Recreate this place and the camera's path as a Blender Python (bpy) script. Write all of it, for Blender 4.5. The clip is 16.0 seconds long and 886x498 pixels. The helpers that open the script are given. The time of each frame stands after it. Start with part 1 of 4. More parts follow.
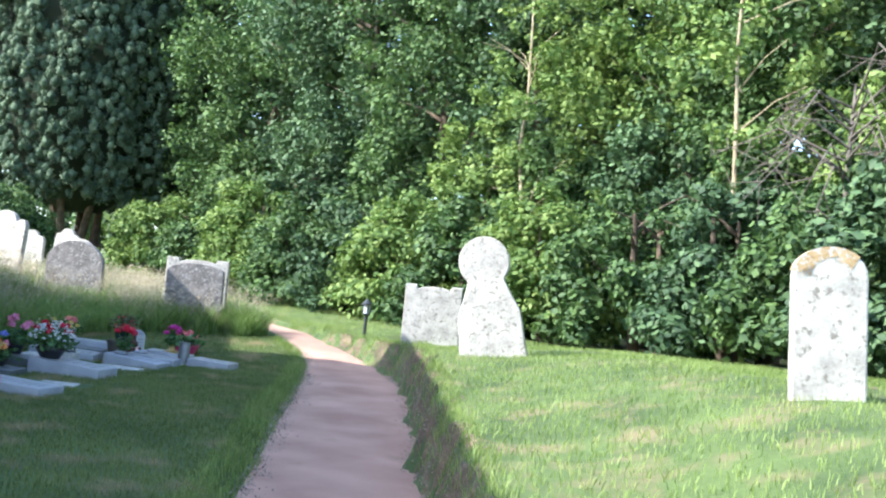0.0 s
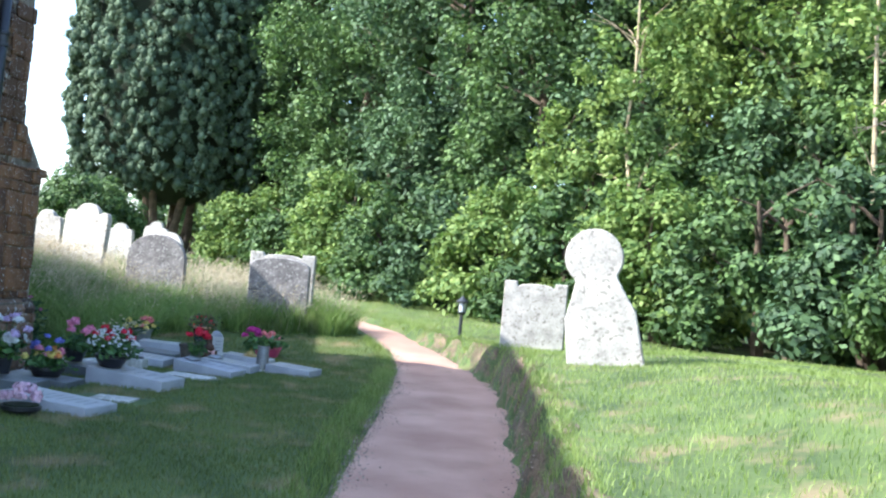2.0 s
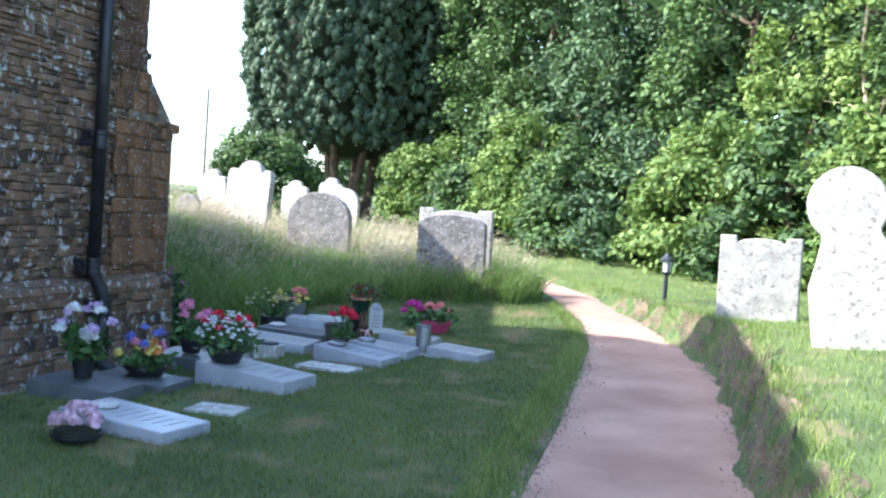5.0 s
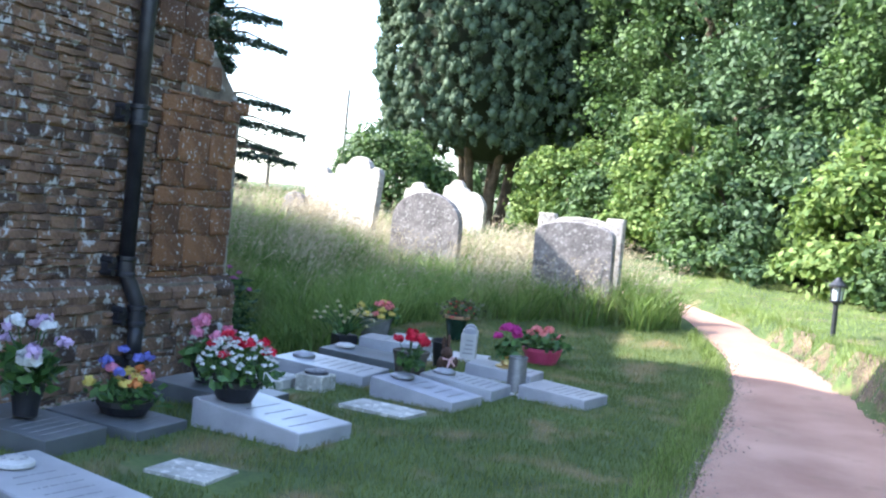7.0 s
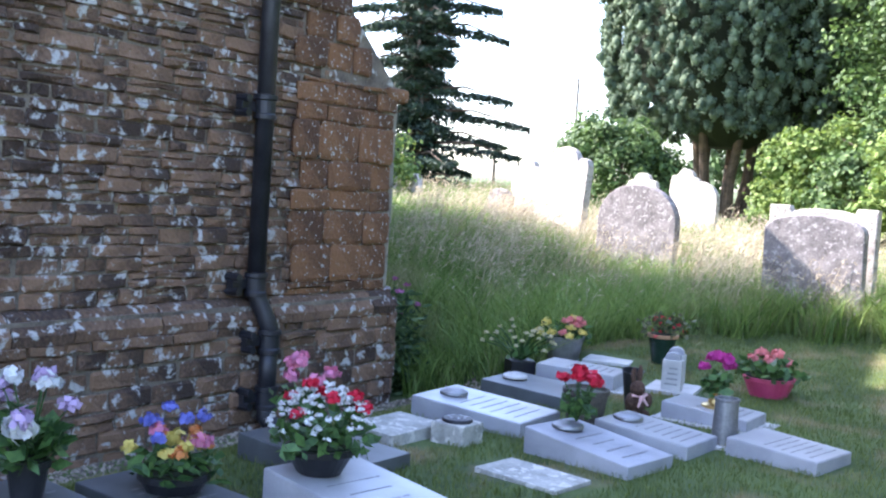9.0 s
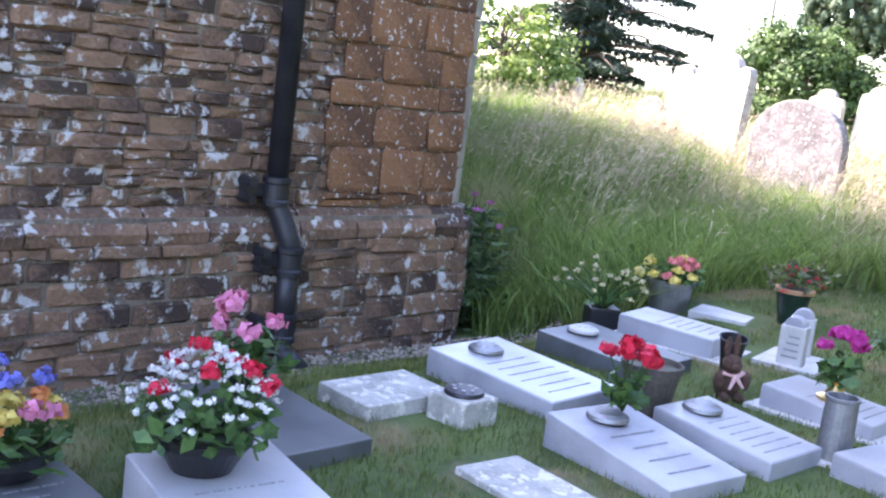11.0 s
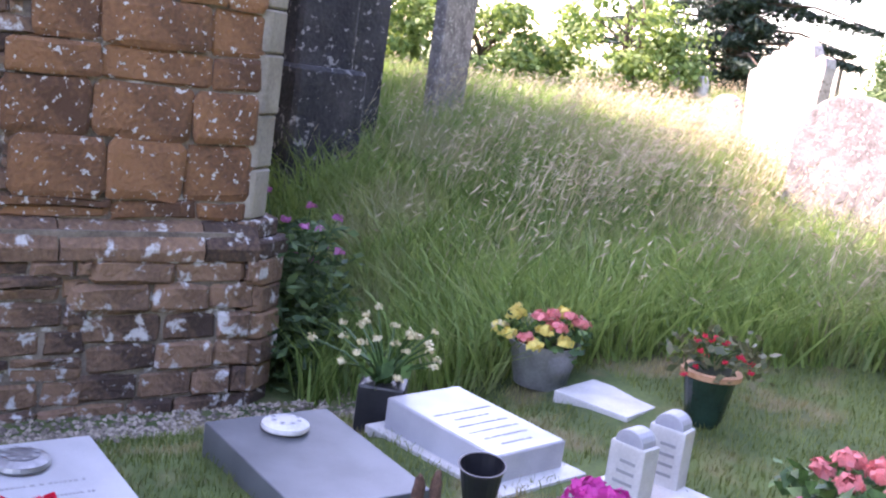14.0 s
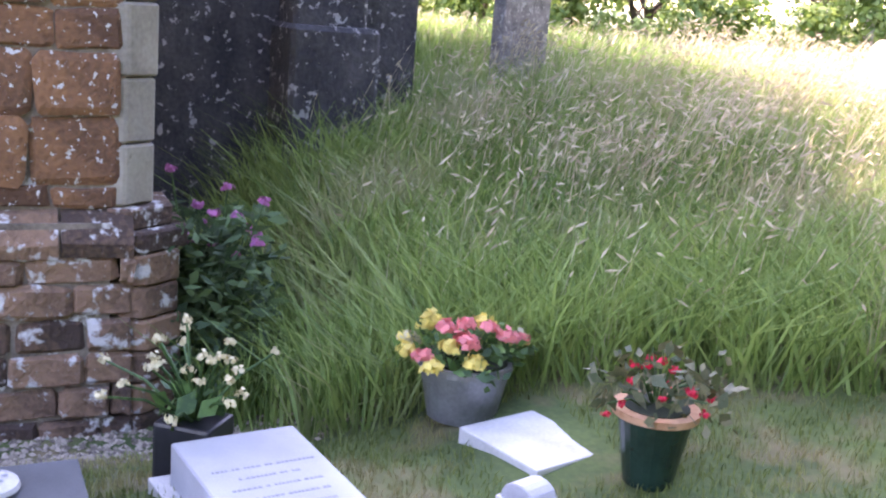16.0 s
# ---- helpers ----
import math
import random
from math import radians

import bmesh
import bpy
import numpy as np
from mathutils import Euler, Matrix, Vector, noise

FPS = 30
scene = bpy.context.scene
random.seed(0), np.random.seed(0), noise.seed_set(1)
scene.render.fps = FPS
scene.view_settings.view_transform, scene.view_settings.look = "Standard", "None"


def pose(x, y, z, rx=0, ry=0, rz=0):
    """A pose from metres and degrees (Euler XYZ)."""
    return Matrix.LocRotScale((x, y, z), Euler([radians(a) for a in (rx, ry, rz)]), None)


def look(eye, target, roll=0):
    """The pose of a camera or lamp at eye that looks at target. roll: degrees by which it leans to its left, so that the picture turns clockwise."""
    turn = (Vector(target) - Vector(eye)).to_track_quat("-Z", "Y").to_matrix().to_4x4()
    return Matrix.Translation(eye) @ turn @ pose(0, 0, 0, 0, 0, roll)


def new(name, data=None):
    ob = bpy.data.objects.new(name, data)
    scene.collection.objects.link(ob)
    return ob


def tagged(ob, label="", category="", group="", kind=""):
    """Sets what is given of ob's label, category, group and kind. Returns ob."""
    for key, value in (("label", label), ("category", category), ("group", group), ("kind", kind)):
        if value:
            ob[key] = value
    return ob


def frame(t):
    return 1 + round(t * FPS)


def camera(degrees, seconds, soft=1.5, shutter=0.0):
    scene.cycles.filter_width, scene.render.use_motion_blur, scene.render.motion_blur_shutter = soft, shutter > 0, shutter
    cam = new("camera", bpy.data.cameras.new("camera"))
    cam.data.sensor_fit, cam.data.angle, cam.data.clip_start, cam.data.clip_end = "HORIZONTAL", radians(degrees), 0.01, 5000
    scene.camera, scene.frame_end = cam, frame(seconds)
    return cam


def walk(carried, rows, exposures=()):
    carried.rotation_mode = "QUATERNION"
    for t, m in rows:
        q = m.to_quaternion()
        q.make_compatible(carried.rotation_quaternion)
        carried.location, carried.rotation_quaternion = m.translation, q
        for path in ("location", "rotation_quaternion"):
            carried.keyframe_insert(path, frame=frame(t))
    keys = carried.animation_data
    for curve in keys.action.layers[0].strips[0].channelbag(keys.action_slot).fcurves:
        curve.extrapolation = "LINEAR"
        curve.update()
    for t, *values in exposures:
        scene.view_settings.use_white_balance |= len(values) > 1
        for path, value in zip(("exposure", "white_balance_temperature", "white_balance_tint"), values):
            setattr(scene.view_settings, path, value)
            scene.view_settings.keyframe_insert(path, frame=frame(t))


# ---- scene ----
cam = camera(45.0, 16.0, soft=2.2)
PATH = [
    (0, (0.275, -6.055, 1.139), (0.347, -4.059, 1.24), 5.6),
    (0.5, (0.367, -5.655, 1.187), (0.377, -3.658, 1.29), 5.4),
    (1, (0.367, -5.253, 1.192), (0.343, -3.255, 1.289), 5.4),
    (1.5, (0.344, -4.894, 1.229), (0.279, -2.897, 1.311), 5.6),
    (2, (0.245, -4.585, 1.258), (0.139, -2.589, 1.322), 5.5),
    (2.5, (0.123, -4.217, 1.302), (-0.028, -2.223, 1.328), 4.8),
    (3, (0.071, -3.838, 1.358), (-0.136, -1.849, 1.374), 4.5),
    (3.5, (0.025, -3.453, 1.329), (-0.233, -1.47, 1.364), 4.5),
    (4, (0.072, -2.981, 1.422), (-0.248, -1.007, 1.409), 4.1),
    (4.2, (0.12, -2.84, 1.441), (-0.23, -0.871, 1.401), 3.9),
    (6.3, (0.126, -0.583, 1.311), (-0.506, 1.313, 1.239), 5.3),
    (6.5, (0.096, -0.36, 1.331), (-0.564, 1.526, 1.263), 5.7),
    (7, (-0.027, 0.145, 1.36), (-0.759, 2.005, 1.294), 5.6),
    (7.5, (-0.174, 0.641, 1.383), (-0.999, 2.462, 1.336), 5.4),
    (8, (-0.282, 1.127, 1.411), (-1.225, 2.89, 1.377), 4.9),
    (8.5, (-0.338, 1.537, 1.437), (-1.385, 3.239, 1.349), 3.8),
    (9, (-0.309, 1.955, 1.445), (-1.442, 3.599, 1.33), 3.8),
    (9.5, (-0.237, 2.388, 1.487), (-1.44, 3.984, 1.407), 5.4),
    (10, (-0.363, 2.856, 1.479), (-1.613, 4.409, 1.321), 6.3),
    (10.2, (-0.429, 3.024, 1.472), (-1.694, 4.56, 1.27), 6.5),
    (12.3, (-0.76, 5.01, 1.494), (-2.311, 6.203, 1.081), 6.3),
    (12.5, (-0.675, 5.267, 1.513), (-2.246, 6.44, 1.117), 6.5),
    (13, (-0.708, 5.75, 1.497), (-2.258, 6.956, 1.119), 7.4),
    (13.5, (-0.808, 6.253, 1.538), (-2.351, 7.452, 1.112), 7.0),
    (14, (-0.85, 6.823, 1.552), (-2.449, 7.968, 1.188), 8.0),
    (14.5, (-0.925, 7.302, 1.544), (-2.572, 8.358, 1.125), 7.7),
    (15, (-1.087, 7.665, 1.562), (-2.767, 8.613, 1.035), 6.0),
    (15.5, (-1.181, 8.154, 1.503), (-2.945, 8.974, 1.037), 5.0),
    (16, (-1.256, 8.648, 1.492), (-3.045, 9.424, 1.048), 4.6),
]
walk(cam, [(t, look(eye, target, roll)) for t, eye, target, roll in PATH],
     [(0, 2.1, 5750, 8), (3.5, 2.2, 5700, 10), (7, 2.5, 5850, 14), (9, 2.78, 6000, 22), (10, 2.95, 6100, 24), (12.5, 3.40, 6850, 38), (14.5, 3.30, 6750, 40), (16, 3.56, 6800, 40)])

# ---- world, sun and exposure ----
SUN_DIR = Vector((-1.25, -0.35, 1.0)).normalized()
world = bpy.data.worlds.new("world")
scene.world = world
world.use_nodes = True
wn, wl = world.node_tree.nodes, world.node_tree.links
sky = wn.new("ShaderNodeTexSky")
sky.sky_type = "NISHITA"
sky.sun_disc = False
sky.sun_elevation = math.asin(SUN_DIR.z)
sky.sun_rotation = math.atan2(SUN_DIR.x, SUN_DIR.y)
sky.dust_density = 1.5
wl.new(sky.outputs[0], wn["Background"].inputs[0])
wn["Background"].inputs[1].default_value = 0.15
sun = new("sun", bpy.data.lights.new("sun", "SUN"))
sun.data.energy, sun.data.angle, sun.data.color = 3.2, radians(0.6), (1.0, 0.94, 0.84)
sun.matrix_world = look(SUN_DIR * 60, (0, 0, 0))

# ---- helpers of the scene ----
R = random.Random(7)
NR = np.random.default_rng(11)


def part(name, bm, material, parent=None, label="", smooth=False):
    """Links a bmesh as one mesh object, under a thing or a part where one is given."""
    me = bpy.data.meshes.new(name)
    bm.normal_update()
    bm.to_mesh(me)
    bm.free()
    me.materials.append(material)
    if smooth:
        me.polygons.foreach_set("use_smooth", [True] * len(me.polygons))
    ob = new(name, me)
    ob.parent = parent
    if label:
        ob["label"] = label
    return ob


def empty(name, m, label, category, group="", kind=""):
    ob = new(name)
    ob.empty_display_size = 0.1
    ob.matrix_world = m
    return tagged(ob, label, category, group, kind)


def box(bm, x0, y0, z0, x1, y1, z1, bevel=0.0):
    g = bmesh.ops.create_cube(bm, size=1.0, matrix=Matrix.LocRotScale(((x0 + x1) / 2, (y0 + y1) / 2, (z0 + z1) / 2), None, (x1 - x0, y1 - y0, z1 - z0)))
    if bevel:
        es = list({e for v in g["verts"] for e in v.link_edges})
        bmesh.ops.bevel(bm, geom=es, offset=bevel, segments=2, affect="EDGES", profile=0.6)
    return g["verts"]


def boxed(x0, y0, z0, x1, y1, z1, bevel=0.0):
    bm = bmesh.new()
    box(bm, x0, y0, z0, x1, y1, z1, bevel)
    return bm


def lathe(profile, n=24, bm=None, cx=0.0, cy=0.0):
    """Turns a profile of (radius, height) about an upright axis."""
    bm = bm or bmesh.new()
    rings = []
    for r, z in profile:
        rings.append([bm.verts.new((cx + max(r, 1e-4) * math.cos(a * math.tau / n), cy + max(r, 1e-4) * math.sin(a * math.tau / n), z)) for a in range(n)])
    for a, b in zip(rings, rings[1:]):
        for i in range(n):
            bm.faces.new((a[i], a[(i + 1) % n], b[(i + 1) % n], b[i]))
    bm.faces.new(list(reversed(rings[0])))
    bm.faces.new(rings[-1])
    return bm


def tube(bm, pts, radii, n=8):
    """A tapered tube along points."""
    rings = []
    for i, p in enumerate(pts):
        d = (Vector(pts[min(i + 1, len(pts) - 1)]) - Vector(pts[max(i - 1, 0)])).normalized()
        s = d.cross(Vector((0.31, 0.95, 0.05))).normalized()
        u = s.cross(d)
        r = radii[i]
        rings.append([bm.verts.new(Vector(p) + r * (math.cos(k * math.tau / n) * s + math.sin(k * math.tau / n) * u)) for k in range(n)])
    for a, b in zip(rings, rings[1:]):
        for k in range(n):
            bm.faces.new((a[k], b[k], b[(k + 1) % n], a[(k + 1) % n]))
    bm.faces.new(rings[0])
    bm.faces.new(list(reversed(rings[-1])))
    return bm


def extruded(outline, depth, bevel=0.012):
    """A slab from an outline in x and z, of the depth along y, with softened edges."""
    bm = bmesh.new()
    face = bm.faces.new([bm.verts.new((x, -depth / 2, z)) for x, z in outline])
    ext = bmesh.ops.extrude_face_region(bm, geom=[face])
    vs = [g for g in ext["geom"] if isinstance(g, bmesh.types.BMVert)]
    bmesh.ops.translate(bm, verts=vs, vec=(0, depth, 0))
    bmesh.ops.recalc_face_normals(bm, faces=bm.faces)
    if bevel:
        es = [e for e in bm.edges if abs(e.verts[0].co.y - e.verts[1].co.y) < 1e-6]
        bmesh.ops.bevel(bm, geom=es, offset=bevel, segments=2, affect="EDGES", profile=0.5)
    return bm


def quads(name, P, U, V, material, parent=None, bend=0.0):
    """Many small leaves: a pointed quad at each place P, with half axes U (length) and V (width)."""
    n = len(P)
    co = np.empty((n, 4, 3), np.float32)
    co[:, 0], co[:, 1], co[:, 2], co[:, 3] = P - U, P + V - 0.15 * U, P + U, P - V - 0.15 * U
    me = bpy.data.meshes.new(name)
    me.vertices.add(4 * n)
    me.vertices.foreach_set("co", co.ravel())
    me.loops.add(4 * n)
    me.loops.foreach_set("vertex_index", np.arange(4 * n, dtype=np.int32))
    me.polygons.add(n)
    me.polygons.foreach_set("loop_start", np.arange(0, 4 * n, 4, dtype=np.int32))
    me.update(calc_edges=True)
    me.materials.append(material)
    ob = new(name, me)
    ob.parent = parent
    return ob


def axes_for(n, size, up=0.3, spread=0.35):
    d = NR.normal(size=(n, 3))
    d[:, 2] = d[:, 2] * 0.6 - up
    d /= np.linalg.norm(d, axis=1)[:, None]
    e = np.cross(d, NR.normal(size=(n, 3)))
    e /= np.linalg.norm(e, axis=1)[:, None]
    s = size * NR.uniform(0.6, 1.35, n)[:, None]
    return d * s, e * s * 0.55


# ---- materials ----
def mat(name, c1, c2, scale=8.0, rough=0.85, bump=0.3, fine=60.0, c3=None, c3_at=0.62, c3_scale=14.0, c3_soft=0.05, metal=0.0, island=0.0, rnd=0.0, leaf=0.0, contrast=0.2, bdist=0.01, c3_detail=5.0):
    m = bpy.data.materials.new(name)
    m.use_nodes = True
    nt = m.node_tree
    N, L = nt.nodes, nt.links
    b = N["Principled BSDF"]
    tc = N.new("ShaderNodeTexCoord")
    no = N.new("ShaderNodeTexNoise")
    no.inputs["Scale"].default_value, no.inputs["Detail"].default_value = scale, 6
    L.new(tc.outputs["Object"], no.inputs["Vector"])
    fi = N.new("ShaderNodeTexNoise")
    fi.inputs["Scale"].default_value, fi.inputs["Detail"].default_value = fine, 4
    L.new(tc.outputs["Object"], fi.inputs["Vector"])
    ramp = N.new("ShaderNodeValToRGB")
    ramp.color_ramp.elements[0].position, ramp.color_ramp.elements[1].position = 0.5 - contrast, 0.5 + contrast
    ramp.color_ramp.elements[0].color, ramp.color_ramp.elements[1].color = (*c1, 1), (*c2, 1)
    add = N.new("ShaderNodeMath")
    add.operation = "MULTIPLY_ADD"
    L.new(fi.outputs["Fac"], add.inputs[0])
    add.inputs[1].default_value = 0.5
    sub = N.new("ShaderNodeMath")
    sub.operation = "ADD"
    sub.inputs[1].default_value = -0.25
    L.new(no.outputs["Fac"], sub.inputs[0])
    L.new(sub.outputs[0], add.inputs[2])
    last = add.outputs[0]
    if island or rnd:
        src = N.new("ShaderNodeNewGeometry").outputs["Random Per Island"] if island else N.new("ShaderNodeObjectInfo").outputs["Random"]
        mm = N.new("ShaderNodeMath")
        mm.operation = "MULTIPLY_ADD"
        L.new(src, mm.inputs[0])
        mm.inputs[1].default_value = island or rnd
        mb = N.new("ShaderNodeMath")
        mb.operation = "ADD"
        mb.inputs[1].default_value = -0.5 * (island or rnd)
        L.new(last, mb.inputs[0])
        L.new(mb.outputs[0], mm.inputs[2])
        last = mm.outputs[0]
    L.new(last, ramp.inputs["Fac"])
    col = ramp.outputs["Color"]
    if c3:
        n3 = N.new("ShaderNodeTexNoise")
        n3.inputs["Scale"].default_value, n3.inputs["Detail"].default_value, n3.inputs["Roughness"].default_value = c3_scale, c3_detail, 0.6
        n3.inputs['Distortion'].default_value = 0.25
        gp = N.new("ShaderNodeNewGeometry")
        L.new(gp.outputs["Position"], n3.inputs["Vector"])
        r3 = N.new("ShaderNodeValToRGB")
        r3.color_ramp.elements[0].position, r3.color_ramp.elements[1].position = c3_at, c3_at + c3_soft
        L.new(n3.outputs["Fac"], r3.inputs["Fac"])
        mx = N.new("ShaderNodeMix")
        mx.data_type = "RGBA"
        L.new(r3.outputs["Color"], mx.inputs["Factor"])
        L.new(col, mx.inputs["A"])
        mx.inputs["B"].default_value = (*c3, 1)
        col = mx.outputs["Result"]
    L.new(col, b.inputs["Base Color"])
    b.inputs["Roughness"].default_value, b.inputs["Metallic"].default_value = rough, metal
    if bump:
        bp = N.new("ShaderNodeBump")
        bp.inputs["Strength"].default_value, bp.inputs["Distance"].default_value = bump, bdist
        L.new(add.outputs[0], bp.inputs["Height"])
        L.new(bp.outputs["Normal"], b.inputs["Normal"])
    if leaf:
        tr = N.new("ShaderNodeBsdfTranslucent")
        L.new(col, tr.inputs["Color"])
        ms = N.new("ShaderNodeMixShader")
        ms.inputs[0].default_value = leaf
        L.new(b.outputs[0], ms.inputs[1])
        L.new(tr.outputs[0], ms.inputs[2])
        L.new(ms.outputs[0], N["Material Output"].inputs[0])
    return m


M_soil = mat("lawn_earth", (0.035, 0.06, 0.015), (0.10, 0.14, 0.035), 1.5, 0.95, 0.5, 40, c3=(0.20, 0.15, 0.08), c3_at=0.52, c3_scale=1.9, c3_soft=0.2)
M_path = mat("path_gravel", (0.30, 0.17, 0.12), (0.47, 0.30, 0.22), 1.2, 0.95, 0.5, 160, c3=(0.24, 0.16, 0.10), c3_at=0.6, c3_scale=2.2, c3_soft=0.2)
M_edge = mat("bank_earth", (0.06, 0.05, 0.03), (0.22, 0.16, 0.10), 7, 0.95, 1.0, 40, c3=(0.07, 0.11, 0.03), c3_at=0.5, c3_scale=5, c3_soft=0.1, bdist=0.03)
M_grass = mat("short_grass", (0.078, 0.118, 0.022), (0.20, 0.24, 0.062), 0.7, 0.6, 0, 8, island=0.5, leaf=0.3, c3=(0.36, 0.29, 0.14), c3_at=0.52, c3_scale=1.9, c3_soft=0.15)
M_bank = mat("bank_grass", (0.14, 0.21, 0.04), (0.29, 0.37, 0.10), 0.7, 0.6, 0, 8, island=0.5, leaf=0.35, c3=(0.42, 0.38, 0.15), c3_at=0.64, c3_scale=1.2, c3_soft=0.15)
M_long = mat("long_grass", (0.09, 0.165, 0.03), (0.25, 0.35, 0.09), 0.6, 0.6, 0, 8, island=0.5, leaf=0.35, c3=(0.38, 0.33, 0.20), c3_at=0.535, c3_scale=0.9, c3_soft=0.2)
M_seed = mat("seed_heads", (0.31, 0.255, 0.16), (0.56, 0.48, 0.33), 0.8, 0.7, 0, 8, island=0.5, leaf=0.35)
M_iron = mat("ironstone", (0.058, 0.036, 0.026), (0.245, 0.143, 0.085), 2.0, 0.92, 0.9, 38, rnd=0.38, c3=(0.50, 0.48, 0.45), c3_at=0.562, c3_scale=11, c3_soft=0.07, bdist=0.035, c3_detail=6.0)
M_ironfar = mat("ironstone_far", (0.058, 0.036, 0.026), (0.245, 0.143, 0.085), 2.0, 0.92, 0.9, 38, island=0.38, c3=(0.50, 0.48, 0.45), c3_at=0.562, c3_scale=11, c3_soft=0.07, bdist=0.035, c3_detail=6.0)
M_quoin = mat("orange_quoin", (0.095, 0.046, 0.024), (0.25, 0.118, 0.052), 2.5, 0.9, 0.8, 40, rnd=0.35, c3=(0.50, 0.48, 0.45), c3_at=0.62, c3_scale=30, c3_soft=0.03, bdist=0.03, c3_detail=3.0)
# dark blue-grey stone with sparse paler patches
M_rear = mat("dark_stone", (0.022, 0.022, 0.026), (0.075, 0.07, 0.07), 3, 0.9, 0.9, 30, c3=(0.30, 0.29, 0.28), c3_at=0.60, c3_scale=14, c3_soft=0.03, bdist=0.03)
M_mortar = mat("lime_mortar", (0.10, 0.078, 0.058), (0.27, 0.22, 0.165), 5, 0.95, 0.8, 50, c3=(0.5, 0.48, 0.44), c3_at=0.6, c3_scale=7, c3_soft=0.05)
M_pale = mat("pale_stone", (0.20, 0.175, 0.135), (0.33, 0.295, 0.235), 4, 0.9, 0.5, 50, c3=(0.2, 0.17, 0.12), c3_at=0.62, c3_scale=8)
M_pipe = mat("black_iron", (0.012, 0.012, 0.016), (0.03, 0.03, 0.036), 8, 0.42, 0.15, 60)
M_gran = mat("grey_granite", (0.27, 0.27, 0.29), (0.44, 0.44, 0.46), 3, 0.45, 0.03, 350, contrast=0.15)
M_dark = mat("dark_granite", (0.078, 0.084, 0.085), (0.13, 0.138, 0.14), 4, 0.4, 0.02, 300, contrast=0.15)
M_pol = mat("polished_top", (0.33, 0.33, 0.33), (0.46, 0.46, 0.455), 3, 0.3, 0.02, 350, contrast=0.15)
M_white = mat("white_marble", (0.44, 0.425, 0.39), (0.60, 0.58, 0.54), 7, 0.6, 0.05, 80)
M_plaq = mat("lichened_plaque", (0.30, 0.29, 0.25), (0.50, 0.48, 0.42), 9, 0.9, 0.5, 50, c3=(0.66, 0.63, 0.56), c3_at=0.55, c3_scale=16)
M_ink = mat("incised_letters", (0.24, 0.24, 0.235), (0.30, 0.30, 0.295), 20, 0.8, 0)
M_lime = mat("limestone", (0.31, 0.285, 0.25), (0.54, 0.50, 0.44), 6, 0.92, 0.6, 45, c3=(0.20, 0.18, 0.15), c3_at=0.555, c3_scale=19, c3_soft=0.10)
M_lich = mat("orange_lichen", (0.30, 0.20, 0.09), (0.50, 0.36, 0.20), 14, 0.95, 0.7, 60, c3=(0.42, 0.39, 0.34), c3_at=0.5, c3_scale=26, c3_soft=0.08)
M_grey = mat("grey_headstone", (0.13, 0.115, 0.11), (0.31, 0.28, 0.26), 9, 0.92, 0.8, 60, c3=(0.42, 0.39, 0.36), c3_at=0.56, c3_scale=24, c3_soft=0.05)
M_bark = mat("bark", (0.05, 0.035, 0.022), (0.14, 0.10, 0.065), 5, 0.95, 0.9, 30)
M_palebark = mat("pale_bark", (0.22, 0.17, 0.10), (0.42, 0.34, 0.22), 5, 0.95, 0.6, 30)
M_yew = mat("yew_leaf", (0.042, 0.070, 0.038), (0.135, 0.185, 0.105), 3.0, 0.9, 0.9, 26, island=0.4, leaf=0.15)
# near-black: shade deep in the yew crown, and dark soil in the pots
M_core = mat("crown_shade_and_soil", (0.010, 0.016, 0.006), (0.022, 0.032, 0.012), 1, 0.95, 0)
M_leafA = mat("leaf_green", (0.04, 0.083, 0.022), (0.125, 0.205, 0.055), 0.5, 0.7, 0, 6, island=0.6, leaf=0.3)
M_leafB = mat("leaf_bright", (0.09, 0.16, 0.03), (0.23, 0.31, 0.075), 0.5, 0.7, 0, 6, island=0.6, leaf=0.35)
M_leafC = mat("leaf_blue_green", (0.035, 0.073, 0.028), (0.10, 0.17, 0.062), 0.5, 0.7, 0, 6, island=0.6, leaf=0.25)
M_cedar = mat("cedar_needles", (0.015, 0.035, 0.02), (0.04, 0.07, 0.04), 0.6, 0.6, 0, 6, island=0.5, leaf=0.15)
M_plant = mat("pot_plant_leaf", (0.03, 0.08, 0.02), (0.10, 0.20, 0.05), 20, 0.5, 0, 60, island=0.5, leaf=0.25)
M_zinc = mat("zinc", (0.20, 0.205, 0.21), (0.34, 0.345, 0.35), 9, 0.45, 0.05, 60, metal=0.7)
M_black = mat("black_plastic", (0.012, 0.012, 0.014), (0.022, 0.022, 0.026), 9, 0.35, 0.02)
M_green = mat("green_glaze", (0.008, 0.022, 0.016), (0.015, 0.04, 0.028), 9, 0.2, 0.02)
M_terra = mat("terracotta", (0.40, 0.20, 0.10), (0.56, 0.32, 0.18), 9, 0.85, 0.2)
M_moss = mat("mossy_stoneware", (0.05, 0.045, 0.035), (0.13, 0.11, 0.085), 9, 0.85, 0.4, 50)
M_water = mat("still_green_water", (0.04, 0.045, 0.02), (0.075, 0.08, 0.04), 6, 0.6, 0.0)
M_pinkpot = mat("pink_plastic", (0.50, 0.05, 0.13), (0.62, 0.09, 0.19), 6, 0.4, 0.02)
M_brass = mat("brass", (0.5, 0.35, 0.12), (0.7, 0.5, 0.2), 9, 0.3, 0.02, metal=0.9)
M_fur = mat("brown_plush", (0.05, 0.025, 0.016), (0.13, 0.07, 0.045), 40, 0.95, 0.9, 150)
M_ribbon = mat("pink_ribbon", (0.70, 0.38, 0.36), (0.82, 0.55, 0.50), 30, 0.6, 0.1)
